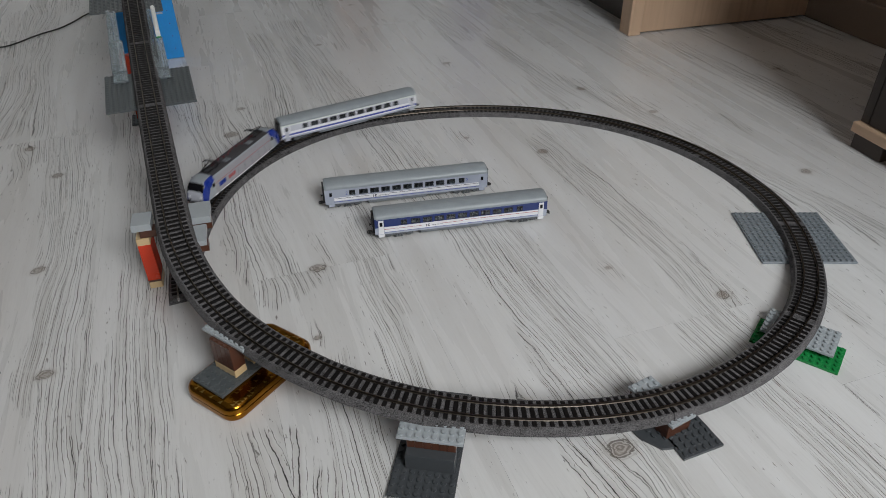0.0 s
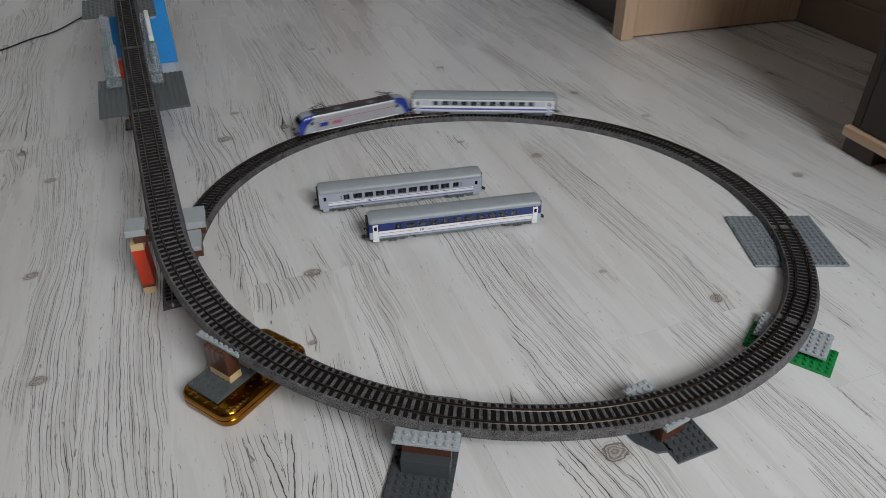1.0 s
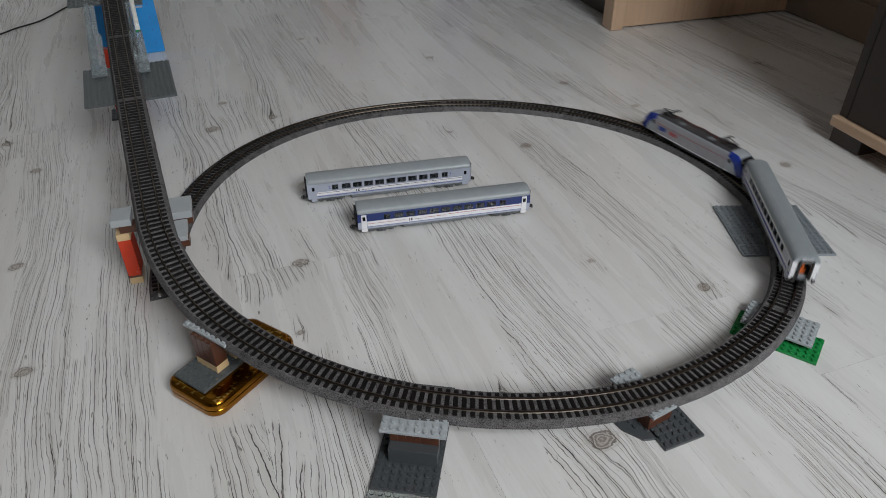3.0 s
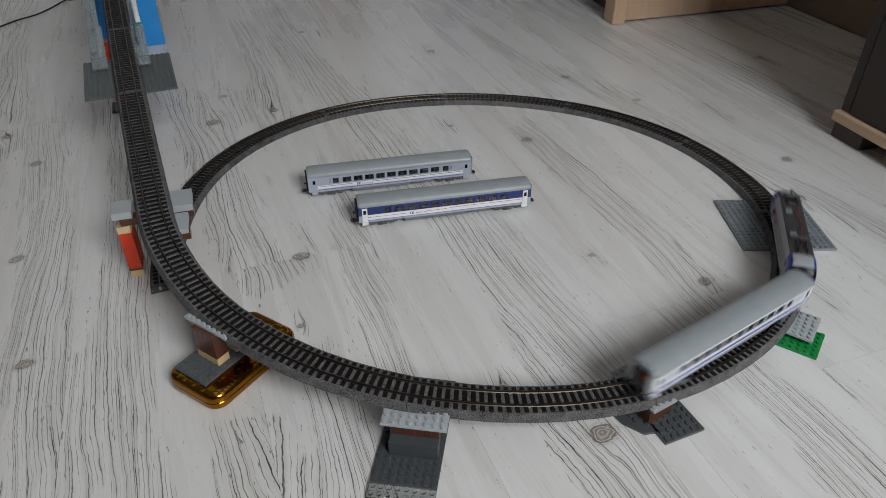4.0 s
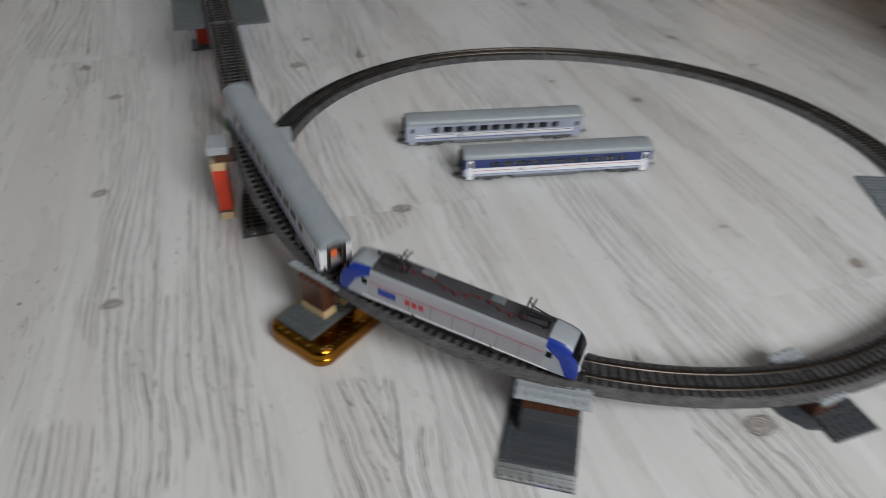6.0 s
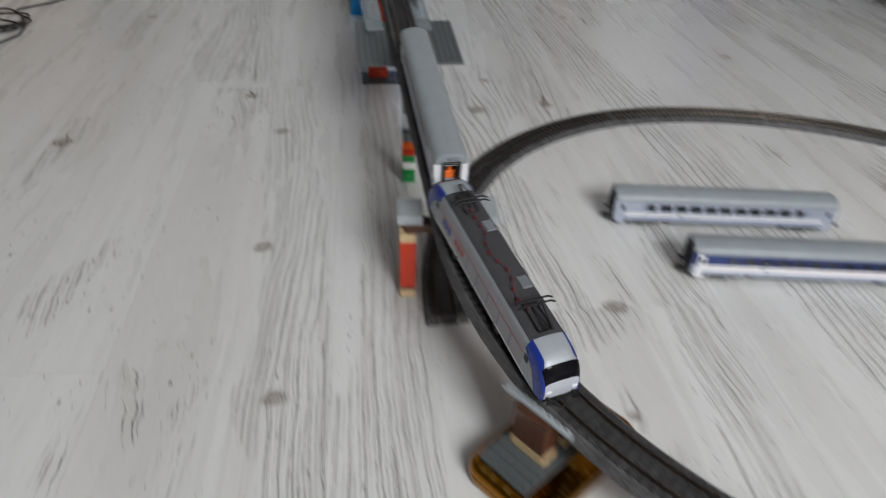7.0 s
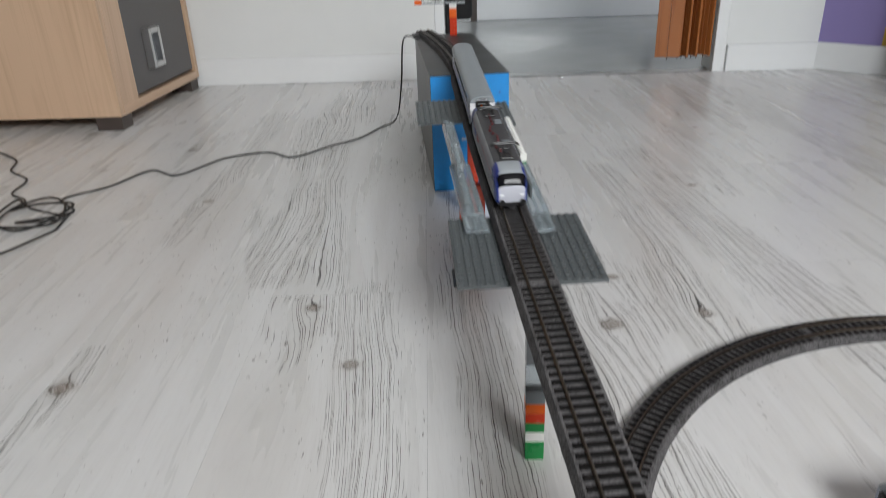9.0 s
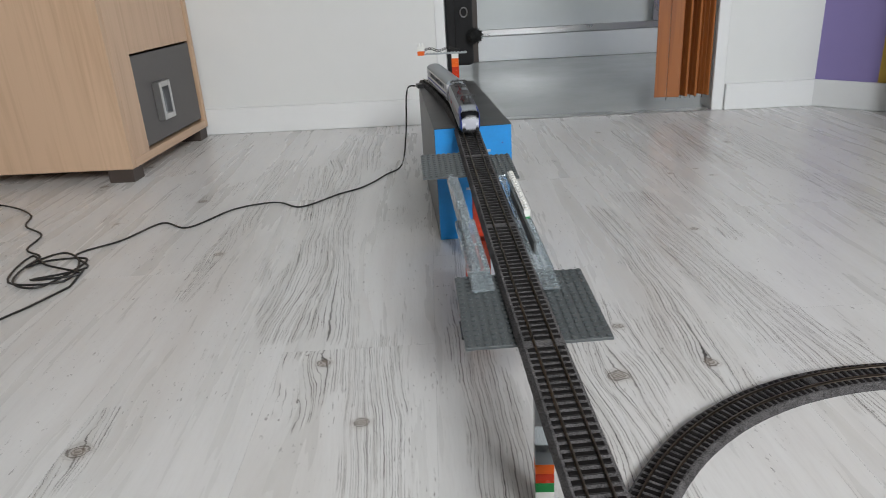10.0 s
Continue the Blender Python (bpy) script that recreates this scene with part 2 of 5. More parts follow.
UMBER = mat("dark_umber_front", (0.042, 0.031, 0.025), 0.55, vary=0.12, scale=8)
STEEL = mat("brushed_metal", (0.62, 0.62, 0.62), 0.28, 1.0, vary=0.03, scale=3)
CABLE = mat("black_cable", (0.012, 0.012, 0.012), 0.45, vary=0.2)
CARTON_BLACK = mat("black_printed_carton", (0.022, 0.022, 0.023), 0.42, vary=0.2, scale=14)
CARTON_SIDE = mat("dark_grey_printed_carton", (0.075, 0.075, 0.072), 0.4, vary=0.35, scale=9)
CARTON_BLUE = mat("blue_printed_carton", (0.012, 0.24, 0.62), 0.38, vary=0.12, scale=20)
TILE_WHITE = mat("pale_hall_wall", (0.66, 0.68, 0.67), 0.4, vary=0.03, scale=2)
HALLFLOOR = mat("pale_grey_hall_floor", (0.36, 0.37, 0.36), 0.22, vary=0.05, scale=5, bump=0.05)
BLACKCLOTH = mat("black_cloth", (0.008, 0.008, 0.009), 0.8, vary=0.4, scale=80, bump=0.6)
FUR = mat("black_fur", (0.006, 0.006, 0.006), 0.9, vary=0.3, scale=200)
ROOFGREY = mat("coach_roof_grey", (0.27, 0.30, 0.32), 0.38, vary=0.08, scale=70)
LILAC = mat("lilac_grey_coach_paint", (0.37, 0.40, 0.485), 0.32, vary=0.05, scale=80)
COACHWHITE = mat("white_coach_paint", (0.78, 0.78, 0.80), 0.32, vary=0.04, scale=80)
COACHBLUE = mat("deep_blue_coach_paint", (0.009, 0.026, 0.14), 0.3, vary=0.08, scale=80)
TRAINGREY = mat("pale_lilac_coach_paint", (0.50, 0.51, 0.57), 0.32, vary=0.05, scale=80)
TRAINBAND = mat("greenish_white_coach_paint", (0.66, 0.70, 0.67), 0.32, vary=0.05, scale=80)
STRIPEBLUE = mat("blue_stripe_paint", (0.06, 0.085, 0.36), 0.35, vary=0.05)
UNDERGREY = mat("underframe_grey", (0.17, 0.185, 0.20), 0.45, vary=0.15, scale=120)
BOGIEGREY = mat("bogie_grey", (0.10, 0.108, 0.115), 0.5, vary=0.2, scale=150)
BLACKPL = mat("black_plastic", (0.012, 0.012, 0.013), 0.4, vary=0.2)
SEATGREY = mat("seat_grey", (0.30, 0.31, 0.33), 0.6, vary=0.1)
SEATORANGE = mat("orange_interior", (0.85, 0.16, 0.02), 0.5, vary=0.1)
REDLINE = mat("red_line_paint", (0.42, 0.03, 0.035), 0.4, vary=0.05)
DARKLINE = mat("dark_line_paint", (0.05, 0.05, 0.07), 0.4, vary=0.05)
LOCOSILVER = mat("silver_loco_paint", (0.38, 0.41, 0.44), 0.45, 0.25, vary=0.05, scale=70)
LOCOSIDE = mat("pale_grey_loco_paint", (0.33, 0.325, 0.35), 0.36, 0.1, vary=0.05, scale=70)
LOCOBLUE = mat("blue_loco_paint", (0.012, 0.036, 0.27), 0.28, vary=0.05, scale=70)
LOCOROOF = mat("dark_loco_roof", (0.045, 0.044, 0.048), 0.5, vary=0.15, scale=90)
WINDSCREEN = mat("black_windscreen", (0.006, 0.006, 0.008), 0.12, vary=0.1, spec=0.15)
DULLRED = mat("dark_red_insulator", (0.13, 0.02, 0.024), 0.45, vary=0.1)


def thin_pane(name, tint, gloss):
    """Thin flat pane: it lets light straight through, tinted, under a faint gloss."""
    m = bpy.data.materials.new(name)
    m.use_nodes = True
    nt = m.node_tree
    nt.nodes.remove(nt.nodes["Principled BSDF"])
    clear, shine, mix = nt.nodes.new("ShaderNodeBsdfTransparent"), nt.nodes.new("ShaderNodeBsdfGlossy"), nt.nodes.new("ShaderNodeMixShader")
    clear.inputs[0].default_value = (*tint, 1)
    shine.inputs["Roughness"].default_value = 0.08
    mix.inputs[0].default_value = gloss
    nt.links.new(clear.outputs[0], mix.inputs[1])
    nt.links.new(shine.outputs[0], mix.inputs[2])
    nt.links.new(mix.outputs[0], nt.nodes["Material Output"].inputs[0])
    return m


PANE = thin_pane("window_glass", (0.62, 0.66, 0.69), 0.05)
LAMPWHITE = mat("headlamp_white", (0.85, 0.86, 0.88), 0.15, vary=0.02)

# ---- mesh helpers ----


def add_box(bm, x0, x1, y0, y1, z0, z1, bevel=0.0, seg=1):
    vs = [bm.verts.new((x, y, z)) for x in (x0, x1) for y in (y0, y1) for z in (z0, z1)]
    idx = ((0, 1, 3, 2), (4, 6, 7, 5), (0, 4, 5, 1), (2, 3, 7, 6), (0, 2, 6, 4), (1, 5, 7, 3))
    fs = [bm.faces.new([vs[i] for i in f]) for f in idx]
    if bevel:
        es = list({e for f in fs for e in f.edges})
        bmesh.ops.bevel(bm, geom=es, offset=bevel, segments=seg, affect="EDGES", profile=0.5)
    return fs


def add_cyl(bm, x, y, z0, z1, r, n=12, r2=None, axis="z"):
    r2 = r if r2 is None else r2

    def at(a, b, h):
        return {"z": (x + a, y + b, h), "x": (h, x + a, y + b), "y": (x + a, h, y + b)}[axis]
    lo = [bm.verts.new(at(r * math.cos(6.28319 * i / n), r * math.sin(6.28319 * i / n), z0)) for i in range(n)]
    hi = [bm.verts.new(at(r2 * math.cos(6.28319 * i / n), r2 * math.sin(6.28319 * i / n), z1)) for i in range(n)]
    for i in range(n):
        bm.faces.new((lo[i], lo[(i + 1) % n], hi[(i + 1) % n], hi[i]))
    bm.faces.new(lo[::-1])
    bm.faces.new(hi)


def add_tube(bm, pts, r, n=6):
    """A round rod along a line of points."""
    pts = [Vector(p) for p in pts]
    rings = []
    for i, p in enumerate(pts):
        d = (pts[min(i + 1, len(pts) - 1)] - pts[max(i - 1, 0)]).normalized()
        side = d.cross(Vector((0, 0, 1)) if abs(d.z) < 0.9 else Vector((1, 0, 0))).normalized()
        up = side.cross(d)
        rings.append([bm.verts.new(p + r * (math.cos(6.28319 * k / n) * side + math.sin(6.28319 * k / n) * up)) for k in range(n)])
    for a, b in zip(rings, rings[1:]):
        for k in range(n):
            bm.faces.new((a[k], a[(k + 1) % n], b[(k + 1) % n], b[k]))
    bm.faces.new(rings[0][::-1])
    bm.faces.new(rings[-1])


def mesh_of(name, bm, material, smooth=False):
    bmesh.ops.recalc_face_normals(bm, faces=bm.faces)
    me = bpy.data.meshes.new(name)
    bm.to_mesh(me)
    bm.free()
    for m in material if isinstance(material, (list, tuple)) else (material,):
        me.materials.append(m)
    if smooth:
        for p in me.polygons:
            p.use_smooth = True
        me.set_sharp_from_angle(angle=radians(35))
    return me


def part(name, bm, material, parent=None, label="", m=None, smooth=False):
    """One mesh object, under a thing or a part if one is given."""
    ob = new(name, mesh_of(name, bm, material, smooth))
    if parent:
        ob.parent = parent
    if m is not None:
        ob.matrix_basis = m
    return tagged(ob, label)


def box_part(name, dims, material, parent=None, label="", bevel=0.0, m=None, seg=1):
    bm = bmesh.new()
    add_box(bm, *dims, bevel=bevel, seg=seg)
    return part(name, bm, material, parent, label, m)


def empty(name, m, label, category, group=""):
    ob = new(name)
    ob.empty_display_size = 0.02
    ob.matrix_basis = m
    return tagged(ob, label, category, group)

# ---- the line of the track: arcs (length, curvature) from its loose end under the bridge, and the heights of its bed ----
LINE_START = (-0.1889, 0.1566, 114.8315)
ARC = 0.4057
LINE = [(ARC, -2.055), (ARC, -2.675), (ARC, -1.931), (ARC, -2.535), (ARC, -2.553), (ARC, -2.143), (ARC, -2.349), (0.93, -0.019), (0.64, 0.30)]
RISE = [(0, 0), (1.55, 0), (1.65, 0.0034), (1.75, 0.0034), (1.93, 0.0153), (2.17, 0.0236), (2.41, 0.0443), (2.66, 0.0667),
        (2.84, 0.0966), (3.08, 0.1221), (3.153, 0.1292), (3.289, 0.1425), (3.591, 0.1735), (3.72, 0.1875), (3.79, 0.1975), (3.86, 0.2006), (4.6, 0.2006)]
TRACK_END = 4.30


def lay_line():
    ds = 0.001
    x, y, h = LINE_START[0], LINE_START[1], radians(LINE_START[2])
    xs, ys, hs = [x], [y], [h]
    for length, k in LINE:
        for _ in range(round(length / ds)):
            h += k * ds
            x += math.cos(h) * ds
            y += math.sin(h) * ds
            xs.append(x), ys.append(y), hs.append(h)
    ss = np.arange(len(xs)) * ds
    z = np.interp(ss, [a for a, _ in RISE], [b for _, b in RISE])
    pad = np.concatenate([np.full(40, z[0]), z, np.full(40, z[-1])])
    z = np.convolve(pad, np.ones(81) / 81, "valid")
    return ss, np.array(xs), np.array(ys), np.unwrap(np.array(hs)), z


LS, LX, LY, LH, LZ = lay_line()
RAIL_TOP = 0.0118


def on_line(s):
    """Place on the bed's underside at s metres along the line, and the heading."""
    return Vector((np.interp(s, LS, LX), np.interp(s, LS, LY), np.interp(s, LS, LZ))), float(np.interp(s, LS, LH))


def line_pose(s):
    p, h = on_line(s)
    q, _ = on_line(s + 0.004)
    o, _ = on_line(s - 0.004)
    d = q - o
    return Matrix.Translation(p) @ Euler((0, -math.atan2(d.z, d.xy.length), h)).to_matrix().to_4x4()


# ---- large structure ----
WALL_V, HALL_V, EAST_U, SOUTH_V, WEST_U, TOP = 2.29, 3.86, 1.36, -1.9, -2.5, 2.5


def wall(name, boxes, material, label):
    bm = bmesh.new()
    for b in boxes:
        add_box(bm, *b)
    return tagged(part(name, bm, material), label, "wall", kind="structure")


KNOTS = [(0.367, 0.564, 9), (0.319, 0.219, 5), (0.433, 0.123, 9), (-0.078, 0.19, 5), (0.191, -0.059, 14), (0.328, 1.042, 8), (0.758, 0.369, 9),
         (-0.383, 0.215, 9), (-0.515, 0.842, 9), (-0.449, 0.719, 9), (-0.742, 0.681, 13), (-0.782, 1.226, 9), (-0.429, 0.434, 9), (-0.05, 0.82, 9),
         (-0.162, 0.797, 12), (0.557, 0.81, 9), (0.255, 0.656, 5), (-0.14, 0.915, 8), (0.06, 1.26, 8), (-0.06, 0.33, 10), (0.12, 0.02, 9), (0.64, 0.66, 7)]


# strips of cracked grain: (u, v) of both ends and half the width
STREAKS = [(0.12, 0.58, 0.22, 0.0, 0.055), (-0.005, 1.45, 0.125, 0.56, 0.045), (0.385, 0.60, 0.415, 0.05, 0.032), (-0.08, 1.36, -0.04, 0.77, 0.035), (-0.245, 1.0, -0.105, 0.31, 0.048),
           (0.005, 0.43, 0.012, 0.08, 0.026), (-0.46, 0.87, -0.335, 0.02, 0.040), (-0.345, 1.25, -0.26, 0.0, 0.034), (0.558, 0.83, 0.75, 0.15, 0.034), (0.47, 1.12, 0.52, 0.74, 0.03),
           (0.18, -0.01, 0.21, -0.16, 0.05), (-0.07, 0.11, -0.047, -0.07, 0.03), (-0.67, 2.1, -0.575, 0.92, 0.045), (-0.73, 1.76, -0.50, 0.90, 0.03), (0.37, 0.02, 0.40, -0.2, 0.04)]
PLANK_TURN, PLANK_PIVOT = radians(3.5), (-0.378, 0.884)


def floor_planks():
    """Planks 196 mm wide, slightly askew to the track, each with its grain bent round its knots."""
    rng = random.Random(4)
    base = wall("floor", [(WEST_U - 0.1, EAST_U + 0.4, SOUTH_V - 0.1, WALL_V + 0.05, -0.06, -0.004)], BLACKPL, "whitewashed pine laminate floor of wide planks with dark cracks and knots")
    base["category"] = "floor"
    w, length = 0.196, 1.285
    far = [(rng.uniform(WEST_U, EAST_U), rng.uniform(SOUTH_V, HALL_V), rng.uniform(5, 11)) for _ in range(170)]
    far = [k for k in far if not (-0.85 < k[0] < 0.85 and -0.5 < k[1] < 1.3)]
    cs, sn = math.cos(PLANK_TURN), math.sin(PLANK_TURN)
    pu, pv = PLANK_PIVOT

    def turned(u, v, d):
        return pu + cs * (u - pu) - d * sn * (v - pv), pv + d * sn * (u - pu) + cs * (v - pv)
    knots = [(*turned(a, b, -1), 0.8 * r / 1000) for a, b, r in KNOTS + far]
    more = []
    for _ in range(46):
        a, b, half = rng.uniform(WEST_U, EAST_U), rng.uniform(SOUTH_V, WALL_V), rng.uniform(0.02, 0.04)
        if not (-0.75 < a < 0.85 and -0.35 < b < 1.45):
            more.append((a, b + 0.4, a + 0.04, b - 0.4, half))
    streaks = [(*turned(a, b, -1), *turned(c, d, -1), half) for a, b, c, d, half in STREAKS + more]
    row = -13
    while pu + row * w < EAST_U + 0.3:
        u0 = pu + row * w
        start = {-1: 0.884, 1: 0.31, 0: 1.18, 2: 0.92, -2: 0.26, 3: 0.05}.get(row, rng.uniform(0, length))
        v0 = start - length * math.ceil((start - SOUTH_V + 0.2) / length)
        while v0 < WALL_V + 0.2:
            a, b = v0, v0 + length
            near = u0 + w > -0.8 and u0 < 0.75 and b > -0.3 and a < 1.3
            nu, nv = (56, 290) if near else (16, 90)
            e = 0.0004
            us = np.concatenate([[u0 + 0.00006, u0 + e], np.linspace(u0 + e, u0 + w - e, nu + 1)[1:-1], [u0 + w - e, u0 + w - 0.00006]])
            vs = np.concatenate([[a + 0.00006, a + e], np.linspace(a + e, b - e, nv + 1)[1:-1], [b - e, b - 0.00006]])
            U, V = np.meshgrid(us, vs)
            Z = np.zeros_like(U)
            Z[0, :] = Z[-1, :] = Z[:, 0] = Z[:, -1] = -0.00015
            U, V, Z = U.ravel(), V.ravel(), Z.ravel()
            K, A, C = np.full(len(U), 9.0), U - u0, np.zeros(len(U))
            for ku, kv, r in knots:
                if u0 - 0.03 < ku < u0 + w + 0.03 and a - 0.1 < kv < b + 0.1:
                    du, dv = U - ku, V - kv
                    if u0 < ku < u0 + w:
                        K = np.minimum(K, np.hypot(du / (r * 1.15), dv / (r * 0.95)))
                        C = np.maximum(C, 0.75 * np.exp(-(du / (3.2 * r)) ** 2 - (dv / (9 * r)) ** 2))
                    A = A - np.tanh(du / r) * r * 0.9 * np.exp(-np.abs(du) / (4.5 * r)) * np.exp(-(dv / (6.0 * r)) ** 2)
            for ua, va, ub, vb, half in streaks:
                t = np.clip((V - va) / (vb - va), 0, 1)
                mid = ua + (ub - ua) * t + 0.25 * half * np.sin(V * 9 + ua * 50)
                past = np.maximum(np.maximum(V - max(va, vb), min(va, vb) - V), 0)
                C = np.maximum(C, np.exp(-((U - mid) / half) ** 4) * np.exp(-(past / 0.05) ** 2))
                # the grain leans with its strip
                A = A - (ub - ua) * (t - 0.5) * np.exp(-((U - mid) / (2 * half)) ** 2) * 0.5
            A = A + 0.006 * np.sin(V * 4.1 + row) * np.sin(U * 21 + V * 1.3)
            nx, ny = len(us), len(vs)
            i = np.arange((ny - 1) * (nx - 1))
            q = i // (nx - 1) * nx + i % (nx - 1)
            X, Y = turned(U, V, 1)
            if Y.min() > WALL_V or Y.max() < SOUTH_V or X.min() > EAST_U or X.max() < WEST_U:
                v0 += length
                continue
            X, Y = np.clip(X, WEST_U - 0.05, EAST_U + 0.3), np.clip(Y, SOUTH_V - 0.05, WALL_V + 0.012)
            me = bpy.data.meshes.new("plank")
            me.from_pydata(np.stack([X, Y, Z], 1).tolist(), [], np.stack([q, q + 1, q + nx + 1, q + nx], 1).tolist())
            me.materials.append(PLANK)
            g = me.attributes.new("grain", "FLOAT_VECTOR", "POINT")
            g.data.foreach_set("vector", np.stack([A, V, Z], 1).ravel().astype(np.float32))
            for name, values in (("knot", K), ("cracked", C)):
                at = me.attributes.new(name, "FLOAT", "POINT")
                at.data.foreach_set("value", values.astype(np.float32))
            ob = new("plank", me)
            ob.parent = base
            v0 += length
        row += 1


hf = wall("hall_floor", [(-1.4, 1.6, WALL_V + 0.013, HALL_V + 0.1, -0.06, -0.0005)], HALLFLOOR, "plain pale grey glossy hall floor")
hf["category"] = "floor"
DOOR_A, DOOR_B, DOOR_H = -0.43, 0.448, 2.04
wall("wall_north", [(WEST_U, DOOR_A, WALL_V, WALL_V + 0.1, 0, TOP), (DOOR_B, 0.72, WALL_V, WALL_V + 0.1, 0, TOP), (DOOR_A, DOOR_B, WALL_V, WALL_V + 0.1, DOOR_H, TOP)],
     WALL, "smooth white painted wall with a doorway")
WA, WB, WZ0, WZ1 = 0.04, 1.24, 1.14, 2.33
wall("wall_east", [(EAST_U, EAST_U + 0.1, SOUTH_V, 1.66, 0, TOP)], TAUPE, "taupe painted wall beside the low furniture")
# west and south walls stay out of view; their grey is chosen to deepen shade
wall("wall_west", [(WEST_U - 0.1, WEST_U, SOUTH_V, WALL_V, 0, TOP)], GREYWALL, "unseen wall, dark grey to hold back bounced light")
wall("wall_south", [(WEST_U, WA, SOUTH_V - 0.1, SOUTH_V, 0, TOP), (WB, EAST_U, SOUTH_V - 0.1, SOUTH_V, 0, TOP), (WA, WB, SOUTH_V - 0.1, SOUTH_V, 0, WZ0), (WA, WB, SOUTH_V - 0.1, SOUTH_V, WZ1, TOP)],
     GREYWALL, "unseen wall, dark grey to hold back bounced light, with the window that lights the room")
wall("ceiling", [(WEST_U - 0.1, EAST_U + 0.5, SOUTH_V - 0.1, HALL_V + 0.1, TOP, TOP + 0.1)], CEIL, "unseen mid-grey ceiling, dulled to hold back bounced light")["category"] = "ceiling"
slant = pose(0.72, WALL_V, 0, 0, 0, -44)
bm = bmesh.new()
add_box(bm, 0, 0.17, 0, 0.1, 0, TOP)
ob = tagged(part("wall_northeast", bm, PURPLE, m=slant), "slanting wall painted lilac above a white skirting", "wall", kind="structure")
box_part("painted_band", (0.17, 0.36, 0, 0.1, 0, TOP), OCHRE, ob, "ochre painted band")
box_part("painted_band", (0.36, 0.95, 0, 0.1, 0, TOP), PURPLE, ob, "lilac painted band")
HE = 1.5
wall("hall_wall_north", [(-1.4, HE + 0.1, HALL_V, HALL_V + 0.1, 0, TOP)], TILE_WHITE, "pale hall wall with a metal strip")
wall("hall_wall_west", [(-1.4, -1.3, WALL_V + 0.1, HALL_V, 0, TOP)], TILE_WHITE, "pale hall wall")
wall("hall_wall_east", [(HE, HE + 0.1, WALL_V - 1, 2.55, 0, TOP), (HE, HE + 0.1, 3.45, HALL_V, 0, TOP), (HE, HE + 0.1, 2.55, 3.45, 2.1, TOP), (HE, HE + 0.1, 2.55, 3.45, 0, 0.25)], TILE_WHITE, "pale hall wall with a bright window")


def strip(name, dims, material, label, category, m=None, bevel=0.002):
    return tagged(box_part(name, dims, material, bevel=bevel, m=m), label, category, kind="structure")


strip("baseboard", (WEST_U, DOOR_A - 0.004, WALL_V - 0.014, WALL_V - 0.001, 0.0005, 0.082), TRIM, "plain white skirting board", "skirting board")
strip("baseboard", (DOOR_B + 0.003, 0.714, WALL_V - 0.014, WALL_V - 0.001, 0.0005, 0.080), TRIM, "plain white skirting board", "skirting board")
strip("baseboard", (0.002, 0.95, -0.013, -0.001, 0.0005, 0.080), TRIM, "plain white skirting board", "skirting board", m=slant)
strip("baseboard", (EAST_U - 0.013, EAST_U - 0.001, SOUTH_V, 1.6, 0.0005, 0.085), TAUPE, "taupe painted skirting board", "skirting board")
strip("trim", (0.414, DOOR_B, WALL_V - 0.006, WALL_V + 0.106, 0.0005, DOOR_H), TRIM, "white door lining", "door frame")
strip("trim", (DOOR_A, DOOR_A + 0.03, WALL_V - 0.004, WALL_V + 0.106, 0.0005, DOOR_H), TRIM, "white door lining", "door frame")
strip("trim", (-0.325, -0.293, HALL_V - 0.035, HALL_V - 0.021, 0.0005, 2.0), BROWNFOOT, "dark upright strip on the hall wall", "door frame")
strip("trim", (DOOR_A + 0.03, 0.414, WALL_V - 0.01, WALL_V + 0.03, 0.0005, 0.004), STEEL, "thin metal threshold strip", "threshold")
strip("baseboard", (-1.3, HE, HALL_V - 0.016, HALL_V - 0.001, 0.0005, 0.125), TRIM, "white hall skirting panel", "skirting board")
strip("trim", (-1.3, HE, HALL_V - 0.02, HALL_V - 0.001, 0.128, 0.160), STEEL, "brushed metal strip along the hall wall", "metal strip")
strip("trim", (0.60, 0.63, HALL_V - 0.03, HALL_V - 0.001, 0.163, 2.0), STEEL, "upright metal edge on the hall wall", "metal strip")
win = tagged(box_part("window_1", (WA, WB, SOUTH_V - 0.08, SOUTH_V - 0.04, WZ0, WZ0 + 0.05), TRIM), "white framed window", "window", kind="structure")
box_part("window_frame", (WA, WB, SOUTH_V - 0.08, SOUTH_V - 0.04, WZ1 - 0.05, WZ1), TRIM, win)
for a in (WA, WB - 0.05, (WA + WB) / 2 - 0.03):
    box_part("window_frame", (a, a + 0.05, SOUTH_V - 0.08, SOUTH_V - 0.04, WZ0 + 0.05, WZ1 - 0.05), TRIM, win)

# ---- furniture and fittings at the room's edges ----


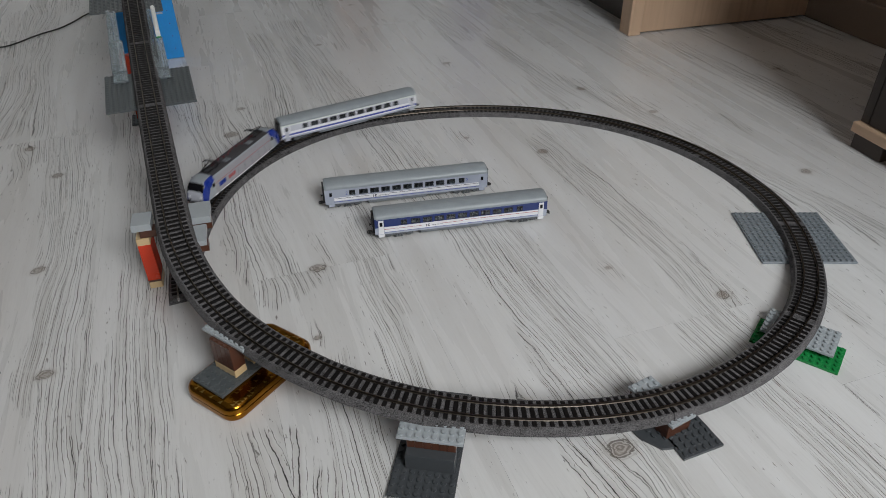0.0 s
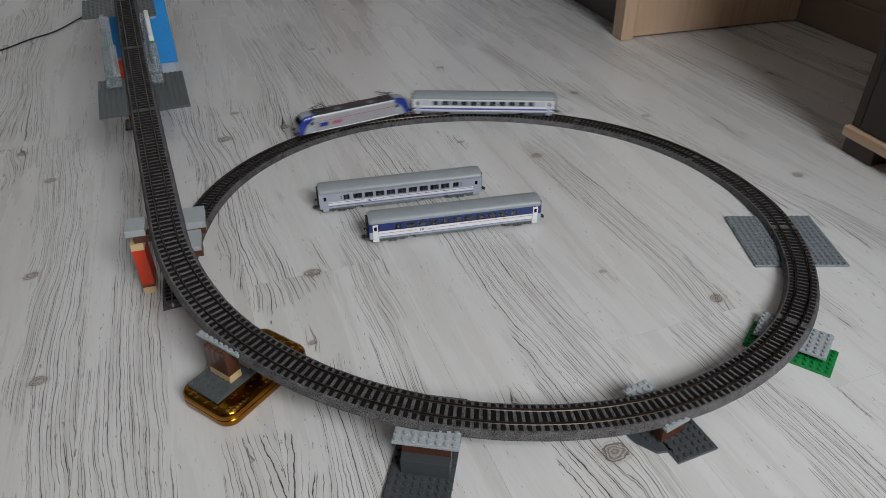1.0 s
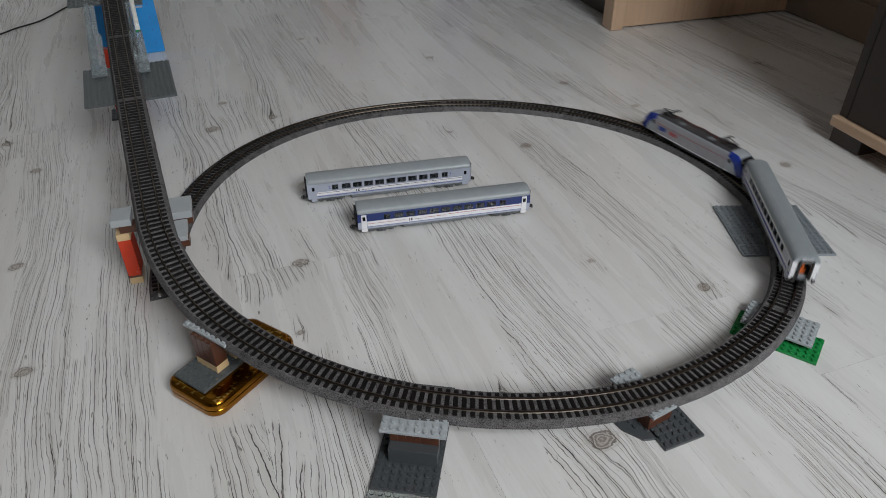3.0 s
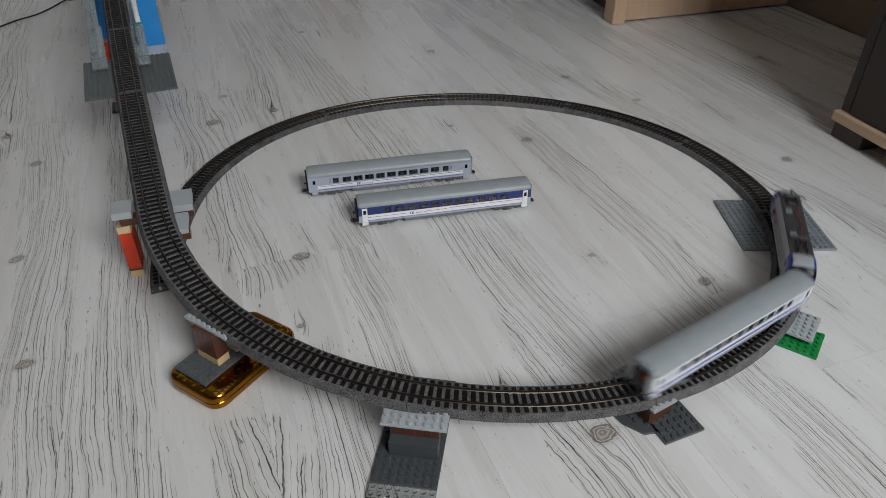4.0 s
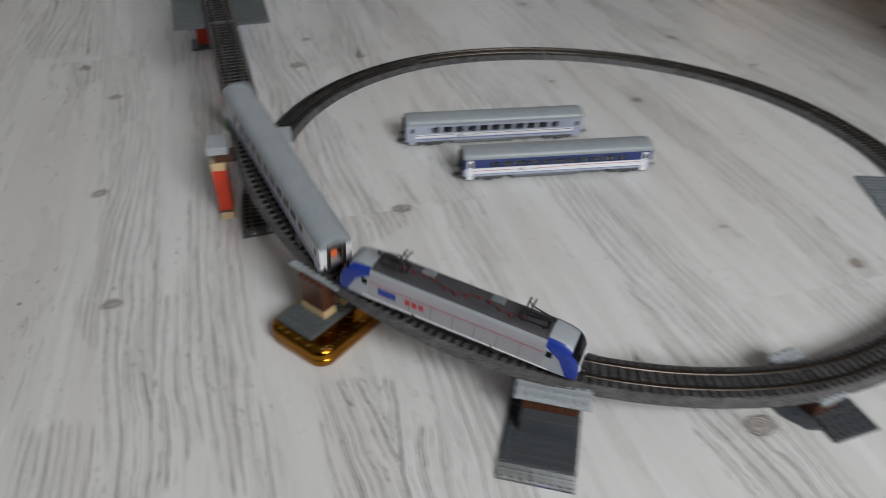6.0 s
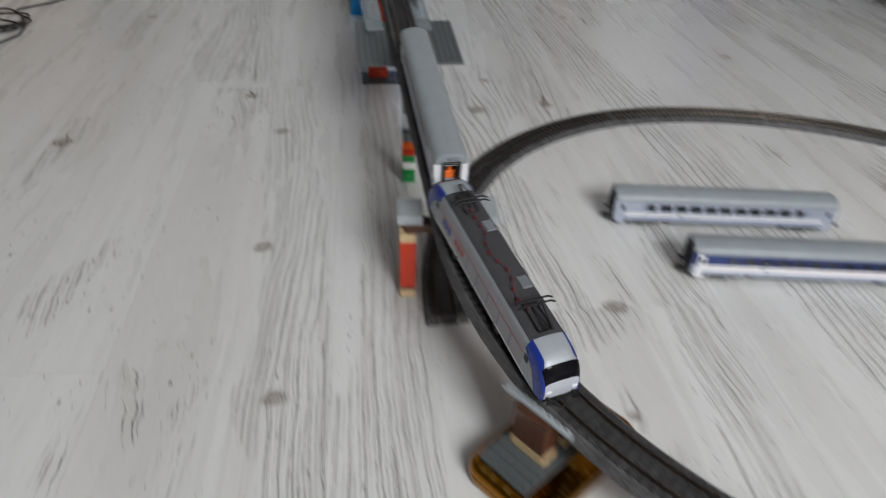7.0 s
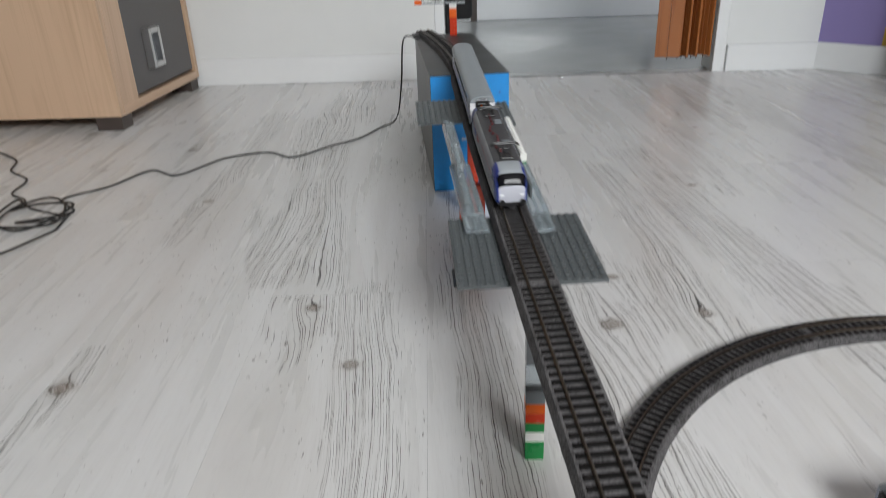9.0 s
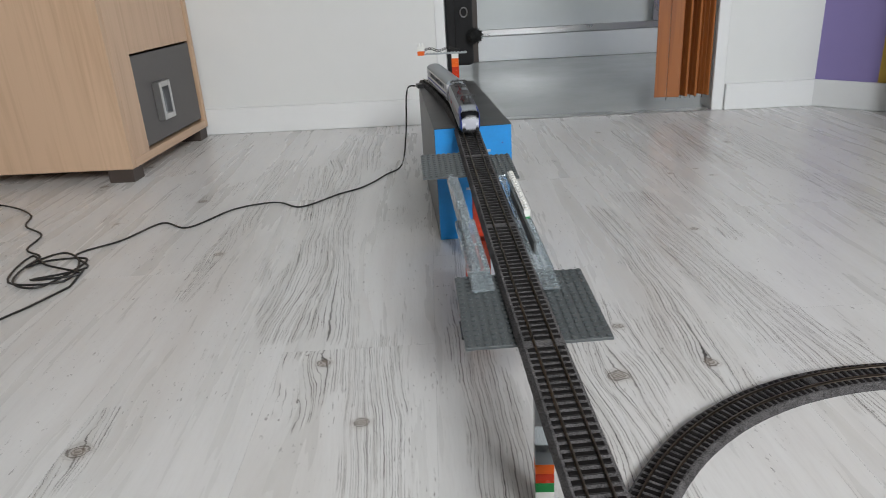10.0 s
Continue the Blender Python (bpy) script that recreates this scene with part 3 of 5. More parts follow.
def drawer_cabinet():
    c = empty("drawer_cabinet", pose(-1.17, 1.735, 0), "beech-veneered low cabinet with an anthracite drawer standing by the wall", "cabinet")
    box_part("side_panel", (-0.90, -0.001, 0.0, 0.020, 0.034, 0.62), BEECH, c, bevel=0.0015)
    box_part("side_panel", (-0.90, -0.001, 0.505, 0.525, 0.034, 0.62), BEECH, c, bevel=0.0015)
    box_part("bottom_board", (-0.90, 0.0, 0.0205, 0.5045, 0.034, 0.056), BEECH_FLAT, c, bevel=0.001)
    box_part("back_panel", (-0.90, -0.885, 0.0205, 0.5045, 0.0565, 0.62), BEECH, c)
    box_part("top_board", (-0.91, 0.005, -0.005, 0.53, 0.6205, 0.645), BEECH_FLAT, c, bevel=0.0015)
    d = box_part("drawer_front", (-0.020, -0.006, 0.108, 0.495, 0.064, 0.293), GREYFRONT, c, "anthracite drawer front", bevel=0.001)
    box_part("divider", (-0.025, -0.001, 0.0205, 0.107, 0.0565, 0.62), BEECH, c)
    box_part("drawer_front", (-0.020, -0.004, 0.108, 0.495, 0.299, 0.61), BEECH, c, "beech drawer front", bevel=0.001)
    bm = bmesh.new()
    y0, y1, z0, z1, t = 0.205, 0.275, 0.115, 0.215, 0.014
    for b in ((y0, y0 + t, z0, z1), (y1 - t, y1, z0, z1), (y0 + t, y1 - t, z0, z0 + t), (y0 + t, y1 - t, z1 - t, z1)):
        add_box(bm, -0.0055, 0.014, *b, bevel=0.001)
    part("handle", bm, STEEL, d, "square brushed metal handle")
    box_part("handle_plate", (-0.0058, -0.002, y0 + t, y1 - t, z0 + t, z1 - t), UNDERGREY, d)
    for x, y in ((-0.07, 0.005), (-0.07, 0.46), (-0.88, 0.005), (-0.88, 0.46)):
        box_part("foot", (x, x + 0.065, y, y + 0.055, 0, 0.0338), BROWNFOOT, c, "dark brown block foot", bevel=0.001)


def dresser():
    c = empty("dresser", pose(0.815, 1.09, 0), "beech-veneered dresser with a thick corner post by the wall", "dresser")
    box_part("corner_post", (0, 0.034, -0.004, 0.045, 0.0005, 0.75), BEECH, c, bevel=0.002)
    box_part("end_panel", (0.0345, 0.535, 0.008, 0.026, 0.004, 0.75), BEECH, c, bevel=0.0008)
    box_part("front_panel", (0.006, 0.022, 0.0455, 0.9, 0.085, 0.75), SEATGREY, c, "pale grey front panel", bevel=0.001)
    box_part("plinth", (0.05, 0.07, 0.0455, 0.9, 0.0005, 0.084), BROWNFOOT, c)
    box_part("top_board", (-0.005, 0.54, -0.006, 0.9, 0.7505, 0.775), BEECH_FLAT, c, bevel=0.0015)


def dark_cabinet():
    c = empty("low_cabinet", pose(0.893, 0.426, 0), "dark-fronted cabinet on a beech base board and dark feet", "cabinet")
    box_part("base_board", (-0.006, 0.43, -1.30, 0.002, 0.030, 0.048), BEECH_FLAT, c, "pale beech base board", bevel=0.0015)
    box_part("end_panel", (0.006, 0.43, -0.019, -0.001, 0.0485, 0.80), UMBER, c, bevel=0.001)
    for i in range(3):
        box_part("door_front", (0.004, 0.022, -0.0195 - 0.42 * (i + 1), -0.0215 - 0.42 * i, 0.0495, 0.795), UMBER, c, "dark umber door front", bevel=0.001)
    box_part("top_board", (-0.004, 0.43, -1.3, 0.0, 0.8005, 0.822), UMBER, c, bevel=0.001)
    for y in (-0.067, -0.68, -1.28):
        for x in (0.002, 0.36):
            box_part("foot", (x, x + 0.06, y, y + 0.065, 0, 0.0298), BROWNFOOT, c, "dark brown block foot", bevel=0.001)


def folding_door():
    d = empty("folding_door", pose(0, WALL_V + 0.05, 0), "folded orange-brown wooden accordion door gathered at the doorway's side", "folding door")
    folds = [(0.240, -0.040), (0.312, -0.050), (0.318, 0.010), (0.336, -0.050), (0.348, 0.010), (0.364, -0.048), (0.380, 0.005), (0.405, -0.045)]
    for (xa, ya), (xb, yb) in zip(folds, folds[1:]):
        wide = math.hypot(xb - xa, yb - ya)
        turn = math.degrees(math.atan2(yb - ya, xb - xa))
        bm = bmesh.new()
        n = 2 if wide > 0.07 else 3
        for k in range(n):
            add_box(bm, k * wide / n + 0.0004, (k + 1) * wide / n - 0.0004, -0.003, 0.003, 0.046, 2.0, bevel=0.0011)
        part("door_leaf", bm, DOORWOOD, d, m=pose(xa, ya, 0, 0, 0, turn))
        bm = bmesh.new()
        add_cyl(bm, wide * 0.5, 0, 0.036, 0.047, 0.0014, 6)
        part("bottom_pin", bm, BROWNFOOT, d, m=pose(xa, ya, 0, 0, 0, turn))


def hanging_bag():
    b = empty("hanging_bag", pose(-0.362, WALL_V + 0.05, 0), "black cloth bag with a fur ball hanging at the door frame", "bag")
    bm = bmesh.new()
    add_box(bm, -0.034, 0.046, -0.03, 0.03, 0.172, 0.66, bevel=0.014, seg=3)
    add_box(bm, -0.036, -0.006, -0.038, -0.006, 0.03, 0.62, bevel=0.010, seg=2)
    part("bag_body", bm, BLACKCLOTH, b, smooth=True)
    bm = bmesh.new()
    add_box(bm, -0.035, 0.01, -0.006, 0.006, 0.615, 1.6, bevel=0.002)
    part("strap", bm, BLACKCLOTH, b)
    bm = bmesh.new()
    rng = random.Random(8)
    c = Vector((0.050, -0.045, 0.262))
    bmesh.ops.create_icosphere(bm, subdivisions=2, radius=0.021, matrix=Matrix.Translation(c))
    for _ in range(420):
        d = Vector((rng.gauss(0, 1), rng.gauss(0, 1), rng.gauss(0, 1))).normalized()
        side = d.orthogonal().normalized() * 0.0012
        vs = [bm.verts.new(c + d * 0.019 + side), bm.verts.new(c + d * 0.019 - side), bm.verts.new(c + d * rng.uniform(0.024, 0.031) + Vector((0, 0, -0.002)))]
        bm.faces.new(vs)
    part("fur_ball", bm, FUR, b, "fluffy black fur ball")
    for z in (0.33, 0.41):
        bm = bmesh.new()
        pts = [(0.020 + 0.011 * math.cos(a * 0.7), -0.036, z + 0.014 * math.sin(a * 0.7)) for a in range(10)]
        add_tube(bm, pts, 0.0022)
        part("buckle", bm, STEEL, b, "shiny metal buckle")


def cable():
    """Thin cable from the track on the carton down to the floor, to a loose tangle."""
    key = [(-0.452, 1.712, 0.206), (-0.472, 1.706, 0.196), (-0.482, 1.715, 0.10), (-0.502, 1.75, 0.012), (-0.535, 1.70, 0.0025), (-0.575, 1.605, 0.0025), (-0.625, 1.553, 0.0025),
           (-0.689, 1.474, 0.0025), (-0.745, 1.51, 0.0025), (-0.791, 1.505, 0.0025), (-0.841, 1.469, 0.0025), (-0.894, 1.37, 0.0025), (-0.961, 1.404, 0.0025), (-1.0, 1.312, 0.0025),
           (-1.054, 1.245, 0.0025), (-1.0, 1.18, 0.0025), (-1.07, 1.13, 0.0045)]
    rng = random.Random(3)
    for i in range(13):
        a = 1.3 * i + rng.uniform(-0.3, 0.3)
        key.append((-1.065 + 0.07 * math.cos(a) + rng.uniform(-0.03, 0.03), 1.165 + 0.06 * math.sin(a) + rng.uniform(-0.035, 0.035), 0.003 + 0.004 * rng.random()))
    key += [(-1.12, 1.24, 0.003), (-1.17, 1.28, 0.003), (-1.19, 1.36, 0.003), (-1.26, 1.42, 0.003), (-1.30, 1.5, 0.003), (-1.42, 1.58, 0.003), (-1.6, 1.62, 0.003)]
    pts = []
    P = [Vector(p) for p in key]
    for i in range(len(P) - 1):
        p0, p1, p2, p3 = P[max(i - 1, 0)], P[i], P[i + 1], P[min(i + 2, len(P) - 1)]
        for k in range(6):
            t = k / 6
            pts.append(0.5 * (2 * p1 + (p2 - p0) * t + (2 * p0 - 5 * p1 + 4 * p2 - p3) * t * t + (3 * p1 - p0 - 3 * p2 + p3) * t ** 3))
    bm = bmesh.new()
    add_tube(bm, pts, 0.0019, 7)
    tagged(part("power_cable", bm, CABLE, smooth=True), "thin black cable running over the floor into a loose tangle", "cable")
    bm = bmesh.new()
    tail = [(-1.0, 1.17, 0.003), (-0.985, 1.10, 0.003), (-1.01, 1.03, 0.003), (-1.05, 0.95, 0.003), (-1.12, 0.88, 0.003), (-1.25, 0.80, 0.003)]
    add_tube(bm, tail, 0.0019, 7)
    tagged(part("power_cable", bm, CABLE, smooth=True), "thin black cable end leaving the tangle on the floor", "cable")


# ---- building bricks ----
P, PLATE_H = 0.008, 0.0032
brick_meshes = {}


def brick_mesh(nx, ny, plates, color, studs=True):
    key = (nx, ny, plates, color, studs)
    if key not in brick_meshes:
        bm = bmesh.new()
        h = plates * PLATE_H
        add_box(bm, -nx * P / 2 + 0.0001, nx * P / 2 - 0.0001, -ny * P / 2 + 0.0001, ny * P / 2 - 0.0001, 0, h, bevel=0.0003)
        if studs:
            for i in range(nx):
                for j in range(ny):
                    add_cyl(bm, (i - nx / 2 + 0.5) * P, (j - ny / 2 + 0.5) * P, h - 0.0002, h + 0.0017, 0.00245, 12, 0.0023)
        brick_meshes[key] = mesh_of("brick", bm, CLEAR if color == "clear" else CLEARTHIN if color == "thin" else LEGO[color])
    return brick_meshes[key]


def brick(parent, name, nx, ny, plates, color, x, y, z, turn=0, studs=True, tilt=0, label=""):
    ob = new(name, brick_mesh(nx, ny, plates, color, studs))
    ob.matrix_basis = pose(x, y, z, tilt, 0, turn)
    if parent:
        ob.parent = parent
    return tagged(ob, label)


def level_plate():
    ob = brick(None, "baseplate", 16, 16, 1, "mid_grey", 0.6025, 0.2085, 0.0001, -16.5)
    tagged(ob, "mid-grey studded baseplate lying on the floor under the track", "building plate")


def green_pier():
    p = empty("bridge_pier", pose(0.458, 0.0155, 0, 0, 0, 38.3), "low pier of toy bricks on a green plate under the track", "toy brick pier", "piers under the track")
    brick(p, "base_plate", 6, 12, 1, "green", 0, 0, 0.0001, label="green studded plate")
    brick(p, "brick", 2, 2, 2, "brown", 0.008, -0.030, 0.0033)
    brick(p, "brick", 2, 2, 2, "brown", 0.004, 0.028, 0.0033)
    brick(p, "cap_plate", 6, 10, 1, "light_grey", 0.014, 0.002, 0.0097, label="light grey studded plate")


def wedge_pier():
    p = empty("bridge_pier", pose(0.247, -0.034, 0, 0, 0, 14), "pier of brown and grey toy bricks on dark wedge plates", "toy brick pier", "piers under the track")
    brick(p, "base_plate", 6, 10, 1, "dark_grey", 0.012, -0.018, 0.0001, -8, label="dark grey studded plate")
    bm = bmesh.new()
    out = [(-0.036, -0.012), (-0.026, -0.034), (-0.012, -0.040), (-0.010, 0.03), (-0.036, 0.026)]
    lo = [bm.verts.new((x, y, 0.0001)) for x, y in out]
    hi = [bm.verts.new((x, y, 0.0033)) for x, y in out]
    bm.faces.new(hi), bm.faces.new(lo[::-1])
    for i in range(5):
        bm.faces.new((lo[i], lo[(i + 1) % 5], hi[(i + 1) % 5], hi[i]))
    for i in range(3):
        for j in range(6):
            if not (i == 0 and j < 3) and not (i == 1 and j < 1):
                add_cyl(bm, -0.031 + 0.008 * i, -0.030 + 0.008 * j + 0.004, 0.0031, 0.005, 0.00245, 12)
    part("wedge_plate", bm, LEGO["dark_grey"], p, "dark grey wedge plate")
    for y in (-0.020, 0.020):
        brick(p, "brick", 4, 2, 3, "brown", 0.0, y, 0.0033)
        brick(p, "brick", 4, 2, 3, "brown", 0.0, y, 0.0129)
    brick(p, "cap_plate", 4, 8, 1, "light_grey", 0, 0.0, 0.0225, label="light grey studded plate")


def front_pier():
    p = empty("bridge_pier", pose(0.0020, -0.0330, 0, 0, 0, -25.4), "toy brick pier with a grey box brick on a dark plate", "toy brick pier", "piers under the track")
    brick(p, "base_plate", 8, 12, 1, "dark_grey", -0.004, 0.014, 0.0001, label="dark grey studded plate")
    brick(p, "clear_plate", 8, 2, 1, "thin", -0.004, -0.0425, 0.0001, label="clear transparent plate")
    for y in (0.016, 0.048):
        brick(p, "brick", 6, 2, 6, "dark_grey" if y < 0.03 else "brown", 0, y - 0.010, 0.0033, studs=False)
        for i in range(6):
            brick(p, "brick", 1, 2, 6, "brown", (i - 2.5) * P, y + 0.000, 0.0226, studs=False)
    brick(p, "cap_plate", 8, 4, 1, "light_grey", 0, 0.016, 0.0418, label="light grey studded plate")
    brick(p, "cap_plate", 8, 4, 1, "dark_grey", 0, 0.0480, 0.0418, label="dark grey studded plate")


def tin_box():
    a, b, r = 0.064, 0.039, 0.016

    def ring(bm, inset, z):
        out = []
        for cx, cy, q in ((a - r, b - r, 0), (-a + r, b - r, 1), (-a + r, -b + r, 2), (a - r, -b + r, 3)):
            for k in range(7):
                t = radians(90 * q + 15 * k)
                out.append(bm.verts.new((cx + (r - inset) * math.cos(t), cy + (r - inset) * math.sin(t), z)))
        return out
    tin = empty("tin_box", pose(-0.1555, 0.1485, 0, 0, 0, 41), "flat gold-coloured tin with printed triangles lying on the floor", "tin box")

    def shell(name, steps, label):
        bm = bmesh.new()
        rings = [ring(bm, i, z) for i, z in steps]
        for p, q in zip(rings, rings[1:]):
            for i in range(28):
                bm.faces.new((p[i], p[(i + 1) % 28], q[(i + 1) % 28], q[i]))
        bm.faces.new(rings[-1]), bm.faces.new(rings[0][::-1])
        part(name, bm, TIN, tin, label, smooth=True)
    shell("tin_base", ((0.003, 0.0), (0.0012, 0.0006), (0.0002, 0.0022), (0.0, 0.0050), (0.0, 0.0088), (0.0006, 0.0094)), "plain gold base")
    shell("tin_lid", ((0.0006, 0.0097), (0.0, 0.0102), (0.0, 0.0135), (0.0007, 0.0158), (0.0020, 0.0178), (0.0040, 0.0192), (0.0062, 0.0199), (0.0085, 0.0200)), "gold lid printed with small triangles")


def tin_pier():
    p = empty("bridge_pier", pose(-0.160, 0.156, 0.0200, 0, 0, -50), "brown toy brick pier standing on the gold tin", "toy brick pier", "piers under the track")
    # x runs along the outer edge, y towards the ring
    brick(p, "base_plate", 6, 8, 1, "slate", 0.002, -0.024, 0.0001, label="slate grey studded plate")
    for y in (-0.0215, 0.004):
        brick(p, "brick", 4, 2, 3, "tan", 0.002, y, 0.0033, label="tan brick")
        for i in range(4):
            brick(p, "brick", 1, 2, 10, "brown", 0.002 + (i - 1.5) * P, y, 0.0129, studs=False)
    brick(p, "cap_plate", 8, 5, 1, "light_grey", 0.002, -0.005, 0.0450, label="light grey studded plate")


def bridge_pier():
    p = empty("bridge_pier", pose(-0.269, 0.363, 0), "tall portal of red, tan and grey toy bricks under the track", "toy brick pier", "piers under the track")
    z = 0.0001
    for color, n in (("tan", 3), ("brown", 1), ("red", 17), ("tan", 3)):
        brick(p, "brick", 2, 4, n, color, 0, 0, z, studs=False)
        z += n * PLATE_H
    brick(p, "beam", 11, 2, 3, "brown", 0.042, -0.006, z, studs=False)
    brick(p, "beam", 5, 2, 3, "brown", 0.062, -0.058, z, studs=False)
    brick(p, "beam", 2, 8, 3, "brown", 0.054, -0.030, z - 0.0097, studs=False)
    brick(p, "cap_tile", 3, 4, 3, "light_grey", 0.002, 0.002, z + 0.0097, studs=False, label="smooth light grey tile block")
    brick(p, "cap_tile", 8, 5, 3, "light_grey", 0.054, 0.004, z + 0.0097, studs=False, label="smooth light grey tile block")
    brick(p, "cap_tile", 4, 5, 2, "light_grey", 0.065, -0.048, z + 0.0097, studs=False, label="smooth light grey tile block")


def striped_pier():
    p = empty("bridge_pier", pose(-0.268, 0.583, 0), "slim pillar of green, white, orange and clear toy bricks", "toy brick pier", "piers under the track")
    z = 0.0001
    for color, n in (("green", 6), ("white", 3), ("green", 3), ("red", 3), ("orange", 3), ("mid_grey", 4), ("clear", 8), ("light_grey", 8)):
        brick(p, "brick", 2, 2, n, color, 0, 0, z, studs=False)
        z += n * PLATE_H


def ramp_plates():
    slope = math.degrees(math.atan(0.104))
    for x in (-0.0360, 0.0360):
        a = brick(None, "ramp_plate", 8, 16, 1, "slate", -0.270 + x * math.cos(radians(5.5)), 0.722 + x * math.sin(radians(5.5)), 0.1292, 5.5, tilt=slope)
        tagged(a, "slate grey studded plate carrying the sloping track", "building plate", "ramp plates")
    q = empty("bridge_pier", pose(-0.302, 0.918, 0, 0, 0, 5), "red toy brick pillar on a dark plate under the ramp", "toy brick pier", "piers under the track")
    brick(q, "base_plate", 8, 6, 1, "dark_grey", -0.012, 0, 0.0001, label="dark grey studded plate")
    for i in range(13):
        brick(q, "brick", 4, 2, 3, "red", -0.017, 0.004, 0.0033 + i * 0.0096, studs=False)
    brick(q, "carrier_plate", 4, 22, 1, "slate", 0.024, -0.085, 0.1265, studs=False, tilt=slope)
    q = empty("bridge_pier", pose(-0.318, 1.13, 0, 0, 0, 5), "red toy brick pillar beside the blue carton", "toy brick pier", "piers under the track")
    brick(q, "base_plate", 4, 4, 1, "slate", 0, 0, 0.0001)
    for i in range(16):
        brick(q, "brick", 2, 2, 3, "red", 0, 0, 0.0033 + i * 0.0096, studs=False)
    for x, y in ((-0.0350, 1.114), (0.0390, 1.094)):
        b = brick(None, "ramp_plate", 8, 12, 1, "slate", -0.332 + x * math.cos(radians(6)), y + x * math.sin(radians(6)), 0.1735 - 0.1 * (1.128 - y), 6, tilt=slope)
        tagged(b, "slate grey studded plate at the carton's edge", "building plate", "ramp plates")
    # clear side rails: stepped transparent bricks on both sides of the track
    rise = math.degrees(math.atan(0.1))
    for side, x0, turn, label in ((-1, -0.313, 7.2, "clear transparent toy brick rail beside the track"), (1, -0.247, 6.2, "clear toy brick rail with a grey panel and white bar")):
        r = empty("side_rail", pose(x0, 0.742, 0.1385, rise, 0, turn), label, "toy brick rail", "side rails")
        lengths = (4, 8, 8, 8, 8, 2)
        for i, n in enumerate(lengths):
            y = sum(lengths[:i]) * P + n * P / 2
            brick(r, "clear_brick", 3 if i < 3 else 2, n, 1 if i == 0 else 2, "clear", 0, y, 0.0)
            if i in (1, 2, 3, 4) and side < 0:
                brick(r, "clear_brick", 1, n, 3, "clear", -0.004, y, 0.0066)
            if i in (2, 3) and side < 0:
                brick(r, "clear_brick", 1, 6, 3, "clear", -0.004, y + 0.01, 0.0164)
        if side > 0:
            box_part("grey_panel", (-0.003, -0.0004, 0.065, 0.225, 0.0068, 0.021), LEGO["slate"], r, "thin slate panel")
            brick(r, "green_strip", 1, 10, 1, "green", 0.006, 0.195, 0.0066)
            brick(r, "white_bar", 1, 16, 3, "white", 0.006, 0.219, 0.0098, label="white studded bar")


def carton():
    c = empty("cardboard_box", pose(-0.256, 1.268, 0, 0, 0, 7.0), "printed carton with black top and blue front under the track", "cardboard box")
    w, d, h = 0.131, 0.520, 0.2002
    box_part("carton_body", (-w, 0, 0.0006, d, 0.0005, h - 0.0012), CARTON_SIDE, c, bevel=0.0012)
    box_part("carton_top", (-w, 0, 0.0, d, h - 0.0011, h), CARTON_BLACK, c, "black printed top")
    box_part("carton_front", (-w + 0.0004, -0.0004, -0.0006, 0.0004, 0.001, h - 0.0013), CARTON_BLUE, c, "bright blue printed front")
    for i in range(6):
        bm = bmesh.new()
        add_cyl(bm, -0.016, 0.024 + 0.029 * i, -0.0014, -0.0005, 0.0016, 8, axis="y")
        part("printed_dot", bm, STRIPEBLUE, c)
    rng = random.Random(5)
    for z, n in ((0.155, 1), (0.142, 2), (0.128, 1), (0.105, 2), (0.09, 1)):
        for k in range(n):
            x = rng.uniform(-0.10, -0.06)
            box_part("printed_bar", (x, x + rng.uniform(0.02, 0.045), -0.0011, -0.0005, z, z + 0.004), LILAC, c)


def brick_gate():
    g = empty("toy_gate", pose(-0.359, 1.752, 0.2003), "small orange and white toy brick gate with a black chain", "toy gate")
    for i, col in enumerate(("red", "red", "red", "red", "orange", "orange", "white")):
        brick(g, "brick", 2, 2, 3, col, 0.0, 0, 0.0001 + i * 0.0097, studs=False)
    brick(g, "beam", 14, 1, 1, "light_grey", -0.028, 0, 0.0682)
    brick(g, "brick", 2, 2, 3, "orange", -0.078, 0, 0.0682, studs=False)
    brick(g, "brick", 2, 2, 3, "white", -0.078, 0, 0.0779, studs=False)
    for dx in (-0.004, 0.004):
        bm = bmesh.new()
        add_cyl(bm, -0.078 + dx, 0, 0.0875, 0.0945, 0.0035, 12, 0.0026)
        part("white_cone", bm, LEGO["white"], g, "small white cone")
    bm = bmesh.new()
    for i in range(15):
        cx = -0.069 + 0.0055 * i
        add_tube(bm, [(cx + 0.004 * math.cos(a * 0.785), 0.002 * math.sin(a * 0.785) * (i % 2), 0.0795 + 0.003 * math.sin(i * 0.8) + 0.002 * math.sin(a * 0.785)) for a in range(9)], 0.0008, 5)
    part("chain", bm, CABLE, g, "thin black chain")

